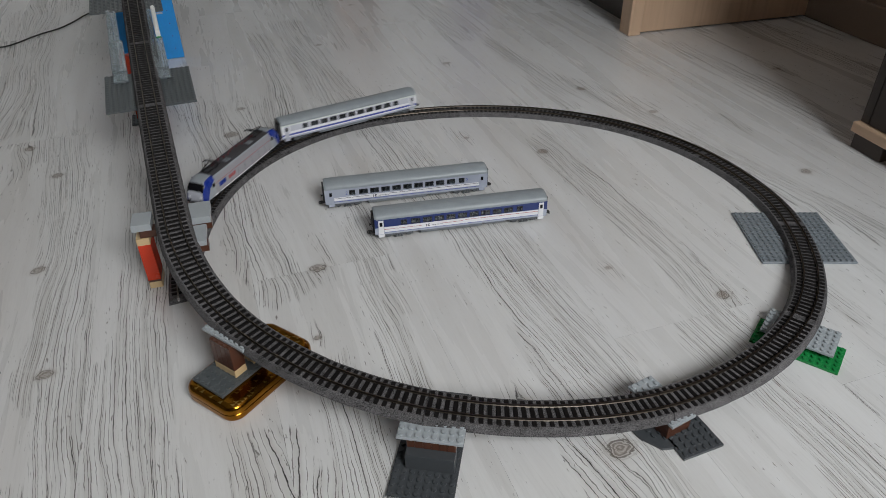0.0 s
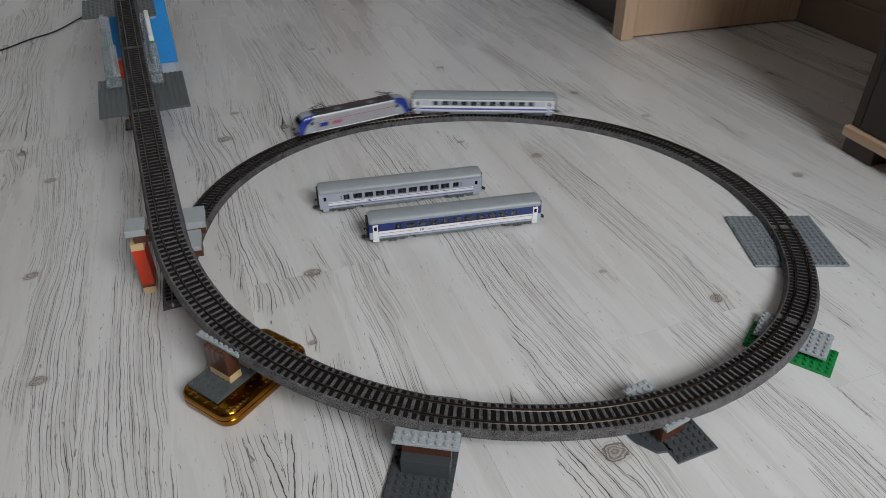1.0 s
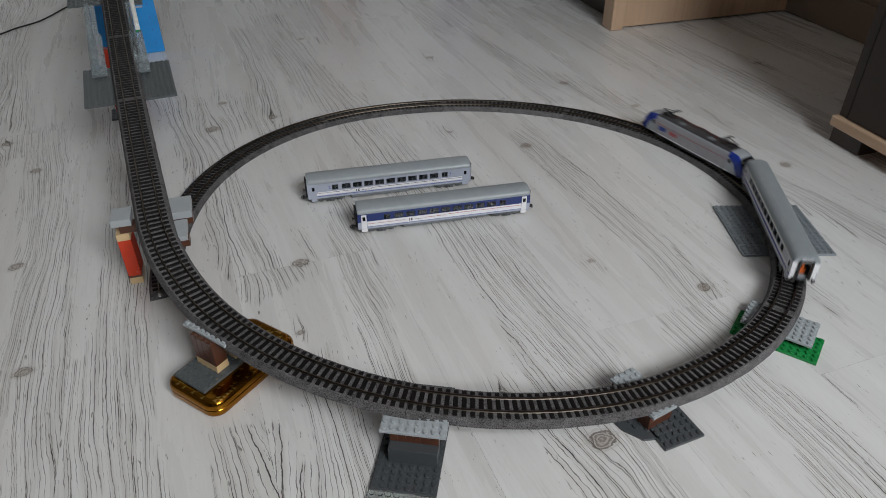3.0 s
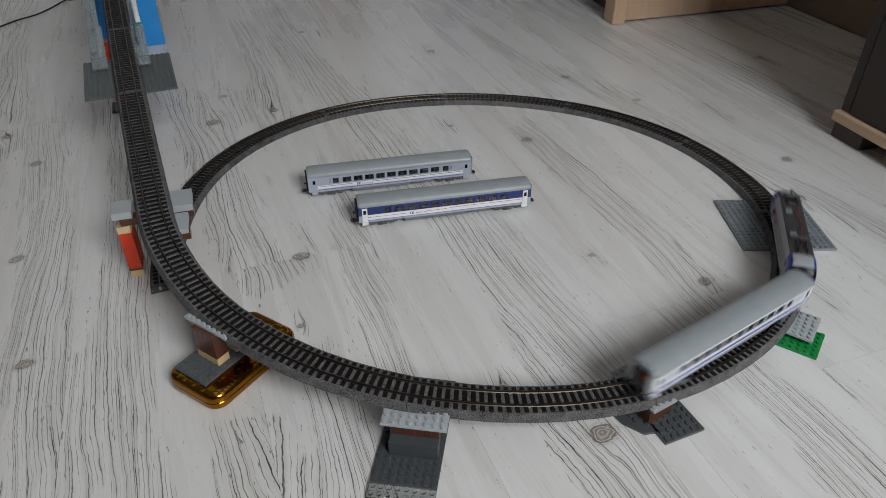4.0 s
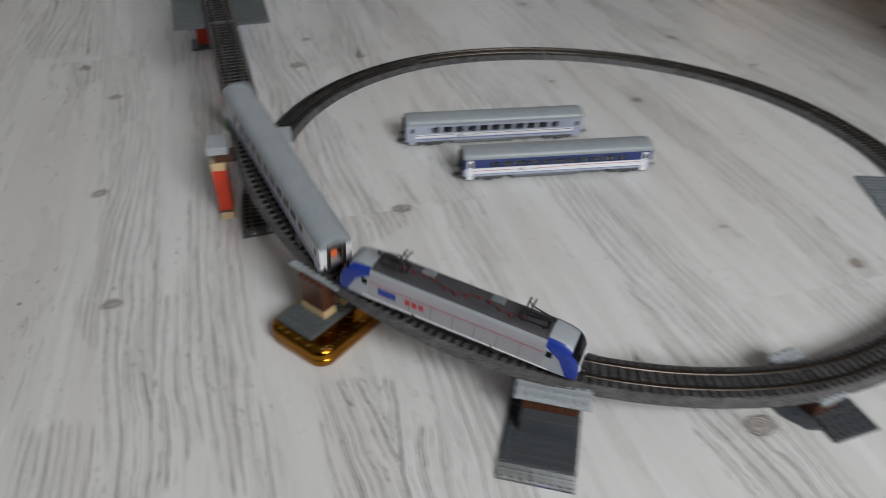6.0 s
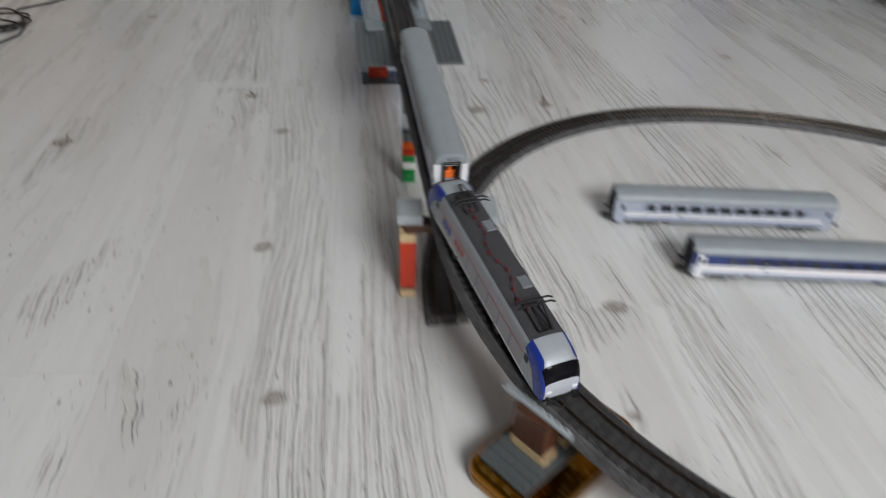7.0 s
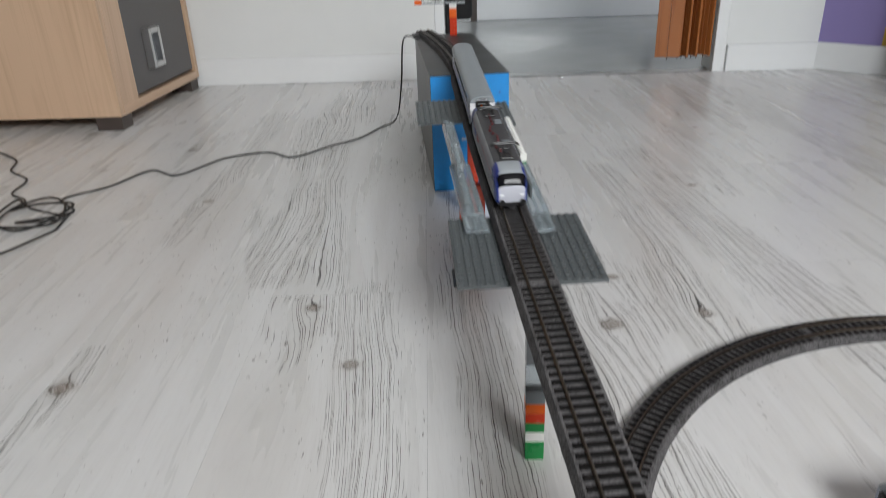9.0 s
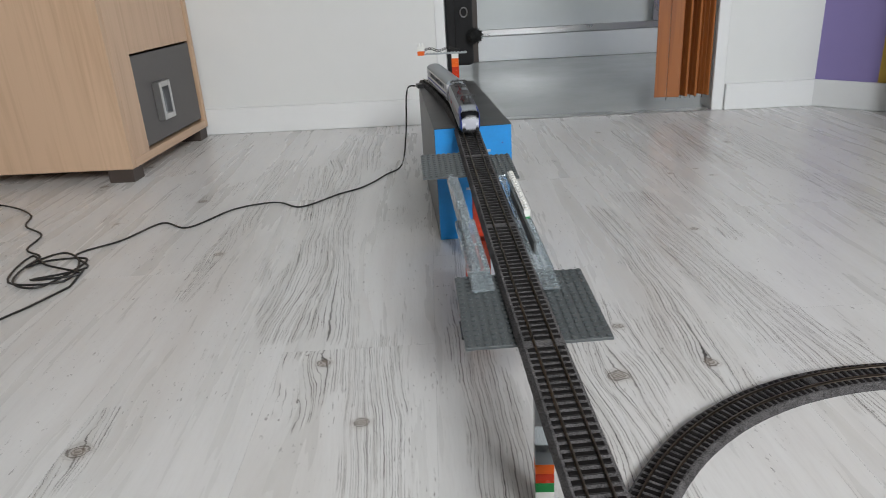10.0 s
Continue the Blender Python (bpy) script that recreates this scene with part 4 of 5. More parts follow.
# ---- track ----
def track_sections():
    """Bedded model track in sections; each has a ballast bed, two rails and its sleepers."""
    sleeper = bmesh.new()
    add_box(sleeper, -0.0023, 0.0023, -0.0162, 0.0162, 0.0055, 0.0092, bevel=0.0004)
    sleeper_mesh = mesh_of("sleeper", sleeper, SLEEPER)
    first, pitch = 0.155, 0.0083
    cuts = [first] + [2.177 + 0.2415 * k for k in range(-8, 9) if first + 0.05 < 2.177 + 0.2415 * k < TRACK_END - 0.05] + [TRACK_END]
    profile = [(-0.0215, 0.0), (-0.0208, 0.0022), (-0.0182, 0.0079), (-0.0172, 0.0083), (0.0172, 0.0083), (0.0182, 0.0079), (0.0208, 0.0022), (0.0215, 0.0)]
    for a, b in zip(cuts, cuts[1:]):
        mid = line_pose((a + b) / 2)
        t = empty("track_section", mid, "grey ballasted model railway track with dark sleepers and two rails", "model track", "track sections")
        inv = mid.inverted()
        n = max(4, round((b - a) / 0.008))
        frames = [inv @ line_pose(a + 0.0003 + (b - a - 0.0006) * i / n) for i in range(n + 1)]
        rng = random.Random(round(a * 1000))
        bm = bmesh.new()
        rows = [[bm.verts.new(f @ Vector((0, y + rng.uniform(-0.0002, 0.0002) * (abs(y) > 0.018), z))) for y, z in profile] for f in frames]
        for r, q in zip(rows, rows[1:]):
            for i in range(len(profile)):
                j = (i + 1) % len(profile)
                bm.faces.new((r[i], r[j], q[j], q[i]))
        bm.faces.new(rows[0]), bm.faces.new(rows[-1][::-1])
        part("ballast_bed", bm, BALLAST, t, "grey moulded ballast bed")
        for side in (-1, 1):
            bm = bmesh.new()
            y = side * 0.0086
            prof = [(y - 0.0011, 0.0090), (y - 0.0005, 0.0098), (y - 0.00055, RAIL_TOP), (y + 0.00055, RAIL_TOP), (y + 0.0005, 0.0098), (y + 0.0011, 0.0090)]
            rows = [[bm.verts.new(f @ Vector((0, p, z))) for p, z in prof] for f in frames]
            for r, q in zip(rows, rows[1:]):
                for i in range(6):
                    bm.faces.new((r[i], r[(i + 1) % 6], q[(i + 1) % 6], q[i]))
            bm.faces.new(rows[0]), bm.faces.new(rows[-1][::-1])
            part("rail", bm, RAIL, t, "worn nickel silver rail")
        k = math.ceil((a + 0.003) / pitch)
        while k * pitch < b - 0.002:
            ob = new("sleeper", sleeper_mesh)
            ob.parent = t
            ob.matrix_basis = inv @ line_pose(k * pitch)
            k += 1
    # feeder clip beside the rails near the end, and the loose joint pins of the lower end
    f = empty("feeder_clip", line_pose(4.24) @ pose(0, 0.027, 0), "small dark plug box clipped to the track with the cable", "track plug")
    box_part("plug_body", (-0.012, 0.012, -0.004, 0.010, 0.0, 0.009), BLACKPL, f, bevel=0.001)
    s = line_pose(0.155)
    j = empty("rail_joiner", s, "bare metal joiners at the loose end of the lower track", "rail joiner")
    for side in (-1, 1):
        box_part("joiner", (-0.007, -0.0004, side * 0.0086 - 0.0014, side * 0.0086 + 0.0014, 0.0086, 0.0102), STEEL, j)


# ---- rolling stock: x is the direction of travel, z = 0 the top of the rails ----
def text_part(text, size, m, material, parent):
    c = bpy.data.curves.new("lettering", "FONT")
    c.body, c.size, c.align_x, c.align_y = text, size, "CENTER", "CENTER"
    tmp = bpy.data.objects.new("lettering", c)
    me = bpy.data.meshes.new_from_object(tmp)
    bpy.data.objects.remove(tmp)
    me.materials.clear()
    me.materials.append(material)
    ob = new("numeral", me)
    ob.parent, ob.matrix_basis = parent, m
    return ob


def bogie(parent, x, half=0.0145, wheel=0.0055, color=None):
    color = color or BOGIEGREY
    b = new("bogie")
    b.parent = parent
    b.matrix_basis = pose(x, 0, 0)
    for side in (-1, 1):
        bm = bmesh.new()
        y = side * 0.0128
        y0, y1 = sorted((y, y + side * 0.0018))
        add_box(bm, -half - 0.007, half + 0.007, y0, y1, 0.0052, 0.0082, bevel=0.0004)
        for dx in (-half, half):
            add_box(bm, dx - 0.0034, dx + 0.0034, y0, y1 + 0.0008 * (side > 0), 0.0030, 0.0068, bevel=0.0004)
        for dx in (-0.004, 0, 0.004):
            add_cyl(bm, dx, y + side * 0.0016, 0.0022, 0.0068, 0.0013, 8)
        add_box(bm, -0.0065, 0.0065, y0, y1, 0.0018, 0.0030, bevel=0.0003)
        add_cyl(bm, half + 0.0058, y + side * 0.001, 0.0042, 0.0098, 0.0009, 8)
        add_cyl(bm, -half - 0.0058, y + side * 0.001, 0.0042, 0.0098, 0.0009, 8)
        part("side_frame", bm, color, b)
    box_part("cross_beam", (-half, half, -0.0125, 0.0125, 0.0058, 0.0088), BLACKPL, b)
    for dx in (-half, half):
        bm = bmesh.new()
        for side in (-1, 1):
            add_cyl(bm, dx, wheel, side * 0.0080, side * 0.0101, wheel, 18, axis="y")
            add_cyl(bm, dx, wheel, side * 0.0072, side * 0.0080, wheel + 0.0007, 18, axis="y")
        add_cyl(bm, dx, wheel, -0.0072, 0.0072, 0.001, 8, axis="y")
        part("wheelset", bm, BLACKPL, b, smooth=True)
    return b


COACH_L, COACH_W, COACH_PIVOT = 0.264, 0.0160, 0.094
TRAIN_STRETCH = 1.06


def coach(name, label, livery):
    """Long-distance coach: walls with real window openings, panes, seats, roof, underframe, bogies, couplings."""
    c = empty(name, Matrix(), label, "model coach", "model coaches")
    hl, w = COACH_L / 2 - 0.004, COACH_W
    z0, zr = 0.0090, 0.0345
    wz0, wz1 = 0.0225, 0.0300
    body_col, band_col, end_col = livery["side"], livery["band"], livery["end"]
    n = 11
    span = 0.172
    wins = []
    for i in range(n):
        mid = -span / 2 + span * i / (n - 1)
        half = 0.0041 if i in (0, n - 1) else 0.0062
        wins.append((mid - half, mid + half))
    doors = [(-hl + 0.0045, -hl + 0.0125), (hl - 0.0125, hl - 0.0045)]
    for side in (-1, 1):
        y0, y1 = sorted((side * w, side * (w - 0.0011)))
        bm = bmesh.new()
        add_box(bm, -hl, hl, y0, y1, z0, 0.0205)
        part("lower_side", bm, body_col, c)
        bm = bmesh.new()
        xs = [-hl + 0.0150] + [v for p in wins for v in p] + [hl - 0.0150]
        add_box(bm, xs[0], xs[-1], y0, y1, 0.0205, wz0)
        add_box(bm, xs[0], xs[-1], y0, y1, wz1, zr)
        for a, b in zip(xs[0::2], xs[1::2]):
            add_box(bm, a, b, y0, y1, wz0, wz1)
        part("window_band", bm, band_col, c)
        for s in (-1, 1):
            a, b = sorted((s * (hl - 0.0150), s * hl))
            bm = bmesh.new()
            add_box(bm, a, b, y0, y1, 0.0205, zr)
            e = part("end_side", bm, end_col, c)
            a, b = sorted((s * (hl - 0.0052), s * (hl - 0.0128)))
            oy0, oy1 = sorted((side * w, side * (w + 0.0003)))
            door = box_part("door", (a, b, oy0, oy1, z0 + 0.0006, 0.0325), livery["door"], c, bevel=0.0001)
            oy0, oy1 = sorted((side * (w + 0.0003), side * (w + 0.0005)))
            box_part("door_window", (a + 0.0018, b - 0.0018, oy0, oy1, 0.0228, 0.0292), WINDSCREEN, door)
        for a, b in wins:
            py0, py1 = sorted((side * (w - 0.0004), side * (w - 0.0007)))
            pane = box_part("pane", (a - 0.0003, b + 0.0003, py0, py1, wz0 - 0.0003, wz1 + 0.0003), PANE, c)
            pane.visible_shadow = False
            fy0, fy1 = sorted((side * (w - 0.0003), side * (w + 0.0002)))
            bm = bmesh.new()
            t = 0.0004
            for q in ((a - t, a, wz0 - t, wz1 + t), (b, b + t, wz0 - t, wz1 + t), (a, b, wz0 - t, wz0), (a, b, wz1, wz1 + t), (a, b, wz1 - 0.0023, wz1 - 0.0019)):
                add_box(bm, q[0], q[1], fy0, fy1, q[2], q[3])
            part("window_frame", bm, BLACKPL, pane)
        for k, (za, zb, xa, xb, m) in enumerate(livery["stripes"]):
            oy0, oy1 = sorted((side * w, side * (w + 0.00015 + 0.00005 * k)))
            box_part("stripe", (xa, xb, oy0, oy1, za, zb), m, c)
        if livery["numeral"]:
            for x in (-0.0945, 0.0945):
                text_part("2", 0.0075, pose(x, side * (w + 0.0004), 0.0262, 90, 0, 0 if side < 0 else 180), STRIPEBLUE, c)
        if livery is TRAIN_LIVERY:
            continue
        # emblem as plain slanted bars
        bm = bmesh.new()
        oy0, oy1 = sorted((side * (w + 0.0003), side * (w + 0.0005)))
        ex = -0.052 if side < 0 else 0.052
        add_box(bm, ex - 0.0022, ex - 0.0010, oy0, oy1, 0.0150, 0.0188)
        add_box(bm, ex + 0.0004, ex + 0.0034, oy0, oy1, 0.0150, 0.0160)
        add_box(bm, ex + 0.0004, ex + 0.0016, oy0, oy1, 0.0160, 0.0188)
        add_box(bm, ex + 0.0016, ex + 0.0034, oy0, oy1, 0.0178, 0.0188)
        part("emblem", bm, DARKLINE, c)
        bm = bmesh.new()
        for i in range(7):
            add_box(bm, ex + (0.007 + 0.0024 * i) * (1 if side < 0 else -1) - 0.0008, ex + (0.007 + 0.0024 * i) * (1 if side < 0 else -1) + 0.0008, oy0, oy1, 0.0160, 0.0166)
        part("small_lettering", bm, DARKLINE, c)
    # roof: ribbed barrel
    bm = bmesh.new()
    ribs = 24
    arc = [(-math.cos(math.pi * i / ribs), math.sin(math.pi * i / ribs)) for i in range(ribs + 1)]
    stations = [(-hl, 0.94, 0.86), (-hl + 0.003, 1, 0.97), (-hl + 0.0145, 1, 1), (-hl + 0.0148, 1, 1.0), (hl - 0.0148, 1, 1.0), (hl - 0.0145, 1, 1), (hl - 0.003, 1, 0.97), (hl, 0.94, 0.86)]
    rows = []
    for x, fw, fh in stations:
        ribbed = abs(x) < hl - 0.0146
        row = []
        for i, (cy, sz) in enumerate(arc):
            k = 1 + (0.010 if ribbed and 5 < i < ribs - 5 and i % 2 else 0.0)
            row.append(bm.verts.new((x, cy * (w + 0.0003) * fw * (1 if abs(cy) > 0.98 else 1), zr - 0.0006 + 0.0098 * (abs(sz) ** 0.8) * fh * k)))
        rows.append(row)
    for r, q in zip(rows, rows[1:]):
        for i in range(ribs):
            bm.faces.new((r[i], r[i + 1], q[i + 1], q[i]))
    for r in (rows[0], rows[-1]):
        bm.faces.new(r)
    part("roof", bm, ROOFGREY, c, "grey ribbed roof")
    # ends with a dark gangway
    for s in (-1, 1):
        a, b = sorted((s * hl, s * (hl - 0.001)))
        bm = bmesh.new()
        add_box(bm, a, b, -w + 0.0012, -0.0062, z0, zr)
        add_box(bm, a, b, 0.0062, w - 0.0012, z0, zr)
        add_box(bm, a, b, -0.0062, 0.0062, 0.0322, zr + 0.006)
        part("end_wall", bm, end_col, c)
        a, b = sorted((s * (hl + 0.0002), s * (hl + 0.0028)))
        bm = bmesh.new()
        for q in ((-0.0088, -0.0062, z0 + 0.001, 0.0345), (0.0062, 0.0088, z0 + 0.001, 0.0345), (-0.0088, 0.0088, 0.0345, 0.0368)):
            add_box(bm, a, b, q[0], q[1], q[2], q[3], bevel=0.0004)
        part("gangway", bm, BLACKPL, c, "black gangway bellows")
        bm = bmesh.new()
        a, b = sorted((s * (hl + 0.0002), s * (hl + 0.0058)))
        for y in (-0.0115, 0.0115):
            add_cyl(bm, y, 0.0112, a, b, 0.0011, 10, axis="x")
            add_cyl(bm, y, 0.0112, b - 0.0008 if s > 0 else a, b if s > 0 else a + 0.0008, 0.0026, 12, axis="x")
        part("buffer", bm, BLACKPL, c)
        bm = bmesh.new()
        x = s * (hl + 0.004)
        add_box(bm, min(x, s * (hl - 0.02)), max(x, s * (hl - 0.02)), -0.0012, 0.0012, 0.0045, 0.0062)
        add_tube(bm, [(x + s * 0.0035 * math.cos(t * 0.628) + s * 0.0025, 0.0042 * math.sin(t * 0.628), 0.0055) for t in range(11)], 0.0007, 6)
        add_box(bm, min(x, x + s * 0.004), max(x, x + s * 0.004), -0.0008, 0.0008, 0.0035, 0.0075)
        part("coupling", bm, BLACKPL, c, "black loop coupling")
    # inside: floor, seats, partitions
    box_part("interior_floor", (-hl + 0.0015, hl - 0.0015, -w + 0.0014, w - 0.0014, 0.0125, 0.0138), livery["seat"], c)
    bm = bmesh.new()
    for i in range(n):
        x = -span / 2 + span * i / (n - 1)
        for y0, y1 in ((-w + 0.002, -0.003), (0.003, w - 0.002)):
            add_box(bm, x - 0.0008, x + 0.0008, y0, y1, 0.0139, 0.0268, bevel=0.0003)
            add_box(bm, x - 0.0045, x + 0.0045, y0, y1, 0.0139, 0.0185, bevel=0.0003)
    part("seat_rows", bm, livery["seat"], c)
    bm = bmesh.new()
    for x in (-0.100, 0.100):
        add_box(bm, x - 0.0004, x + 0.0004, -w + 0.0014, -0.004, 0.0139, 0.0335)
        add_box(bm, x - 0.0004, x + 0.0004, 0.004, w - 0.0014, 0.0139, 0.0335)
    part("partition", bm, livery["seat"], c)
    if livery is TRAIN_LIVERY:
        for s in (-1, 1):
            bm = bmesh.new()
            add_box(bm, s * (hl - 0.008) - 0.0015, s * (hl - 0.008) + 0.0015, -0.0046, 0.0046, 0.0139, 0.0215, bevel=0.0004)
            add_box(bm, s * (hl - 0.008) - 0.0015, s * (hl - 0.008) + 0.0015, -0.0012, 0.0018, 0.0213, 0.0290, bevel=0.0004)
            part("weight_holder", bm, SEATORANGE, c, "bright orange inner piece")
    # underframe
    bm = bmesh.new()
    add_box(bm, -hl + 0.002, hl - 0.002, -w + 0.0016, w - 0.0016, 0.0078, 0.0124)
    add_box(bm, -0.062, 0.030, -w + 0.0010, w - 0.0010, 0.0040, 0.0089, bevel=0.0006)
    add_box(bm, 0.034, 0.064, -w + 0.0022, w - 0.0022, 0.0048, 0.0089, bevel=0.0006)
    part("underframe", bm, UNDERGREY, c, "grey underframe boxes")
    for s in (-1, 1):
        for y in (-w + 0.0006, w - 0.0006):
            box_part("step", (s * (hl - 0.009) - 0.0045, s * (hl - 0.009) + 0.0045, y - 0.0006, y + 0.0006, 0.0042, 0.0088), livery["door"], c)
    bogies = [bogie(c, x) for x in (-COACH_PIVOT, COACH_PIVOT)]
    return c, bogies


ST = COACH_L / 2 - 0.004
GREY_LIVERY = dict(side=LILAC, band=LILAC, end=LILAC, door=LILAC, seat=SEATGREY, numeral=True,
                   stripes=[(0.0142, 0.0198, -ST + 0.0135, ST - 0.0135, COACHWHITE), (0.0178, 0.0184, -ST + 0.0135, -0.060, DARKLINE), (0.0178, 0.0184, -0.030, ST - 0.0135, DARKLINE),
                            (0.0124, 0.0130, -ST + 0.0135, ST - 0.0135, STRIPEBLUE)])
BLUE_LIVERY = dict(side=LILAC, band=COACHBLUE, end=COACHBLUE, door=COACHWHITE, seat=SEATGREY, numeral=False,
                   stripes=[(0.0126, 0.0212, -ST + 0.0135, ST - 0.0135, COACHWHITE), (0.0170, 0.0175, -ST + 0.0135, -0.060, REDLINE), (0.0170, 0.0175, -0.030, 0.0, REDLINE),
                            (0.0182, 0.0187, 0.004, ST - 0.0135, REDLINE), (0.0122, 0.0127, -ST + 0.0135, ST - 0.0135, STRIPEBLUE)])
TRAIN_LIVERY = dict(side=TRAINGREY, band=TRAINGREY, end=COACHWHITE, door=TRAINGREY, seat=SEATGREY, numeral=False,
                    stripes=[(0.0172, 0.0212, -ST + 0.0002, ST - 0.0002, COACHWHITE), (0.0138, 0.0168, -ST + 0.0002, ST - 0.0002, STRIPEBLUE),
                             (0.0118, 0.0136, -ST + 0.0002, ST - 0.0002, COACHWHITE), (0.0092, 0.0112, -ST + 0.0002, ST - 0.0002, LILAC),
                             (0.0318, 0.0341, -ST + 0.0002, ST - 0.0002, TRAINBAND)])

LOCO_L, LOCO_PIVOT, LOCO_STRETCH = 0.2265, 0.056, 1.01
LOCO_STATIONS = [(0.0, 1, 1), (0.030, 1, 1), (0.055, 1, 1), (0.0765, 1, 1), (0.0800, 1, 1), (0.0870, 0.995, 0.99), (0.0925, 0.985, 0.965), (0.0970, 0.97, 0.925), (0.1010, 0.95, 0.86),
                 (0.1040, 0.93, 0.78), (0.1066, 0.90, 0.66), (0.1082, 0.88, 0.54), (0.1092, 0.865, 0.40), (0.1098, 0.85, 0.16), (0.1090, 0.83, 0.0)]
LOCO_PROFILE = [(1, 0.0072), (1, 0.016), (1, 0.0245), (0.995, 0.0285), (0.965, 0.0322), (0.91, 0.0352), (0.82, 0.0378), (0.70, 0.0392), (0.45, 0.0400), (0.0, 0.0403)]


def loco_point(i, j, off=0.0):
    """A point of the body: station i (negative: the other end), profile row j (negative: the other side)."""
    x, a, b = LOCO_STATIONS[abs(i)]
    f, z = LOCO_PROFILE[abs(j) if abs(j) < 10 else 9]
    y = f * 0.0168 * a
    zz = 0.0072 + (z - 0.0072) * b
    ny = 1.0 if abs(j) < 5 else 0.5 if abs(j) < 9 else 0.0
    nx = 0.0 if abs(i) < 6 else 0.8
    p = Vector((x + off * nx, y + off * ny, zz + off * (0.2 if abs(j) < 4 else 1.0)))
    return Vector((p.x if i >= 0 else -p.x, p.y, p.z))


def loco_shell(name, irange, jrange, material, parent, off=0.0, ends=(1, -1), sides=(1, -1), label=""):
    for e in ends:
        bm = bmesh.new()
        for s in sides:
            grid = [[bm.verts.new(Vector((e, s, 1)) * loco_point(i, j, off)) for j in jrange] for i in irange]
            for r, q in zip(grid, grid[1:]):
                for k in range(len(jrange) - 1):
                    bm.faces.new((r[k], r[k + 1], q[k + 1], q[k]))
        bmesh.ops.remove_doubles(bm, verts=bm.verts, dist=0.00001)
        part(name, bm, material, parent, label, smooth=True)


def loco_sweep(name, spans, material, parent, off, s):
    """A painted sweep: from station to station it covers its own stretch of the profile."""
    for e in (1, -1):
        bm = bmesh.new()
        grid = []
        for i, lo, hi in spans:
            row = []
            for k in range(7):
                j = lo + (hi - lo) * k / 6
                a, b = loco_point(i, int(j), off), loco_point(i, min(9, int(j) + 1), off)
                row.append(bm.verts.new(Vector((e, s, 1)) * a.lerp(b, j - int(j))))
            grid.append(row)
        for r, q in zip(grid, grid[1:]):
            for k in range(6):
                bm.faces.new((r[k], r[k + 1], q[k + 1], q[k]))
        part(name, bm, material, parent, "blue corner stripe", smooth=True)


def pantograph(parent, x, flip, raised):
    bm = bmesh.new()
    h = 0.0406
    for y in (-0.0055, 0.0055):
        add_tube(bm, [(x - 0.013, y, h + 0.0012), (x + 0.013, y, h + 0.0012)], 0.0006)
        add_cyl(bm, x - 0.009, y, h - 0.0006, h + 0.0018, 0.0011, 8)
        add_cyl(bm, x + 0.009, y, h - 0.0006, h + 0.0018, 0.0011, 8)
    for xx in (-0.013, 0.013):
        add_tube(bm, [(x + xx, -0.0055, h + 0.0012), (x + xx, 0.0055, h + 0.0012)], 0.0007)
    base = part("pantograph", bm, BLACKPL, parent, "folded black pantograph")
    bm = bmesh.new()
    top = h + (0.0080 if raised else 0.0060)
    knee = (x - flip * 0.017, top - 0.0012)
    add_tube(bm, [(x + flip * 0.008, 0, h + 0.0014), (knee[0], 0, knee[1])], 0.0007)
    for y in (-0.0045, 0.0045):
        add_tube(bm, [(knee[0], y * 0.3, knee[1]), (x + flip * 0.007, y, top + 0.0012)], 0.0006)
    part("arm", bm, BLACKPL, base)
    bm = bmesh.new()
    for dx in (-0.0022, 0.0022):
        xx = x + flip * 0.007 + dx
        add_tube(bm, [(xx, -0.0150, top - 0.0004), (xx, -0.0112, top + 0.0019), (xx, 0.0112, top + 0.0019), (xx, 0.0150, top - 0.0004)], 0.0008)
    add_tube(bm, [(x + flip * 0.007 - 0.0022, -0.006, top + 0.0019), (x + flip * 0.007 + 0.0022, -0.006, top + 0.0019)], 0.0004)
    add_tube(bm, [(x + flip * 0.007 - 0.0022, 0.006, top + 0.0019), (x + flip * 0.007 + 0.0022, 0.006, top + 0.0019)], 0.0004)
    part("collector_head", bm, BLACKPL, base)


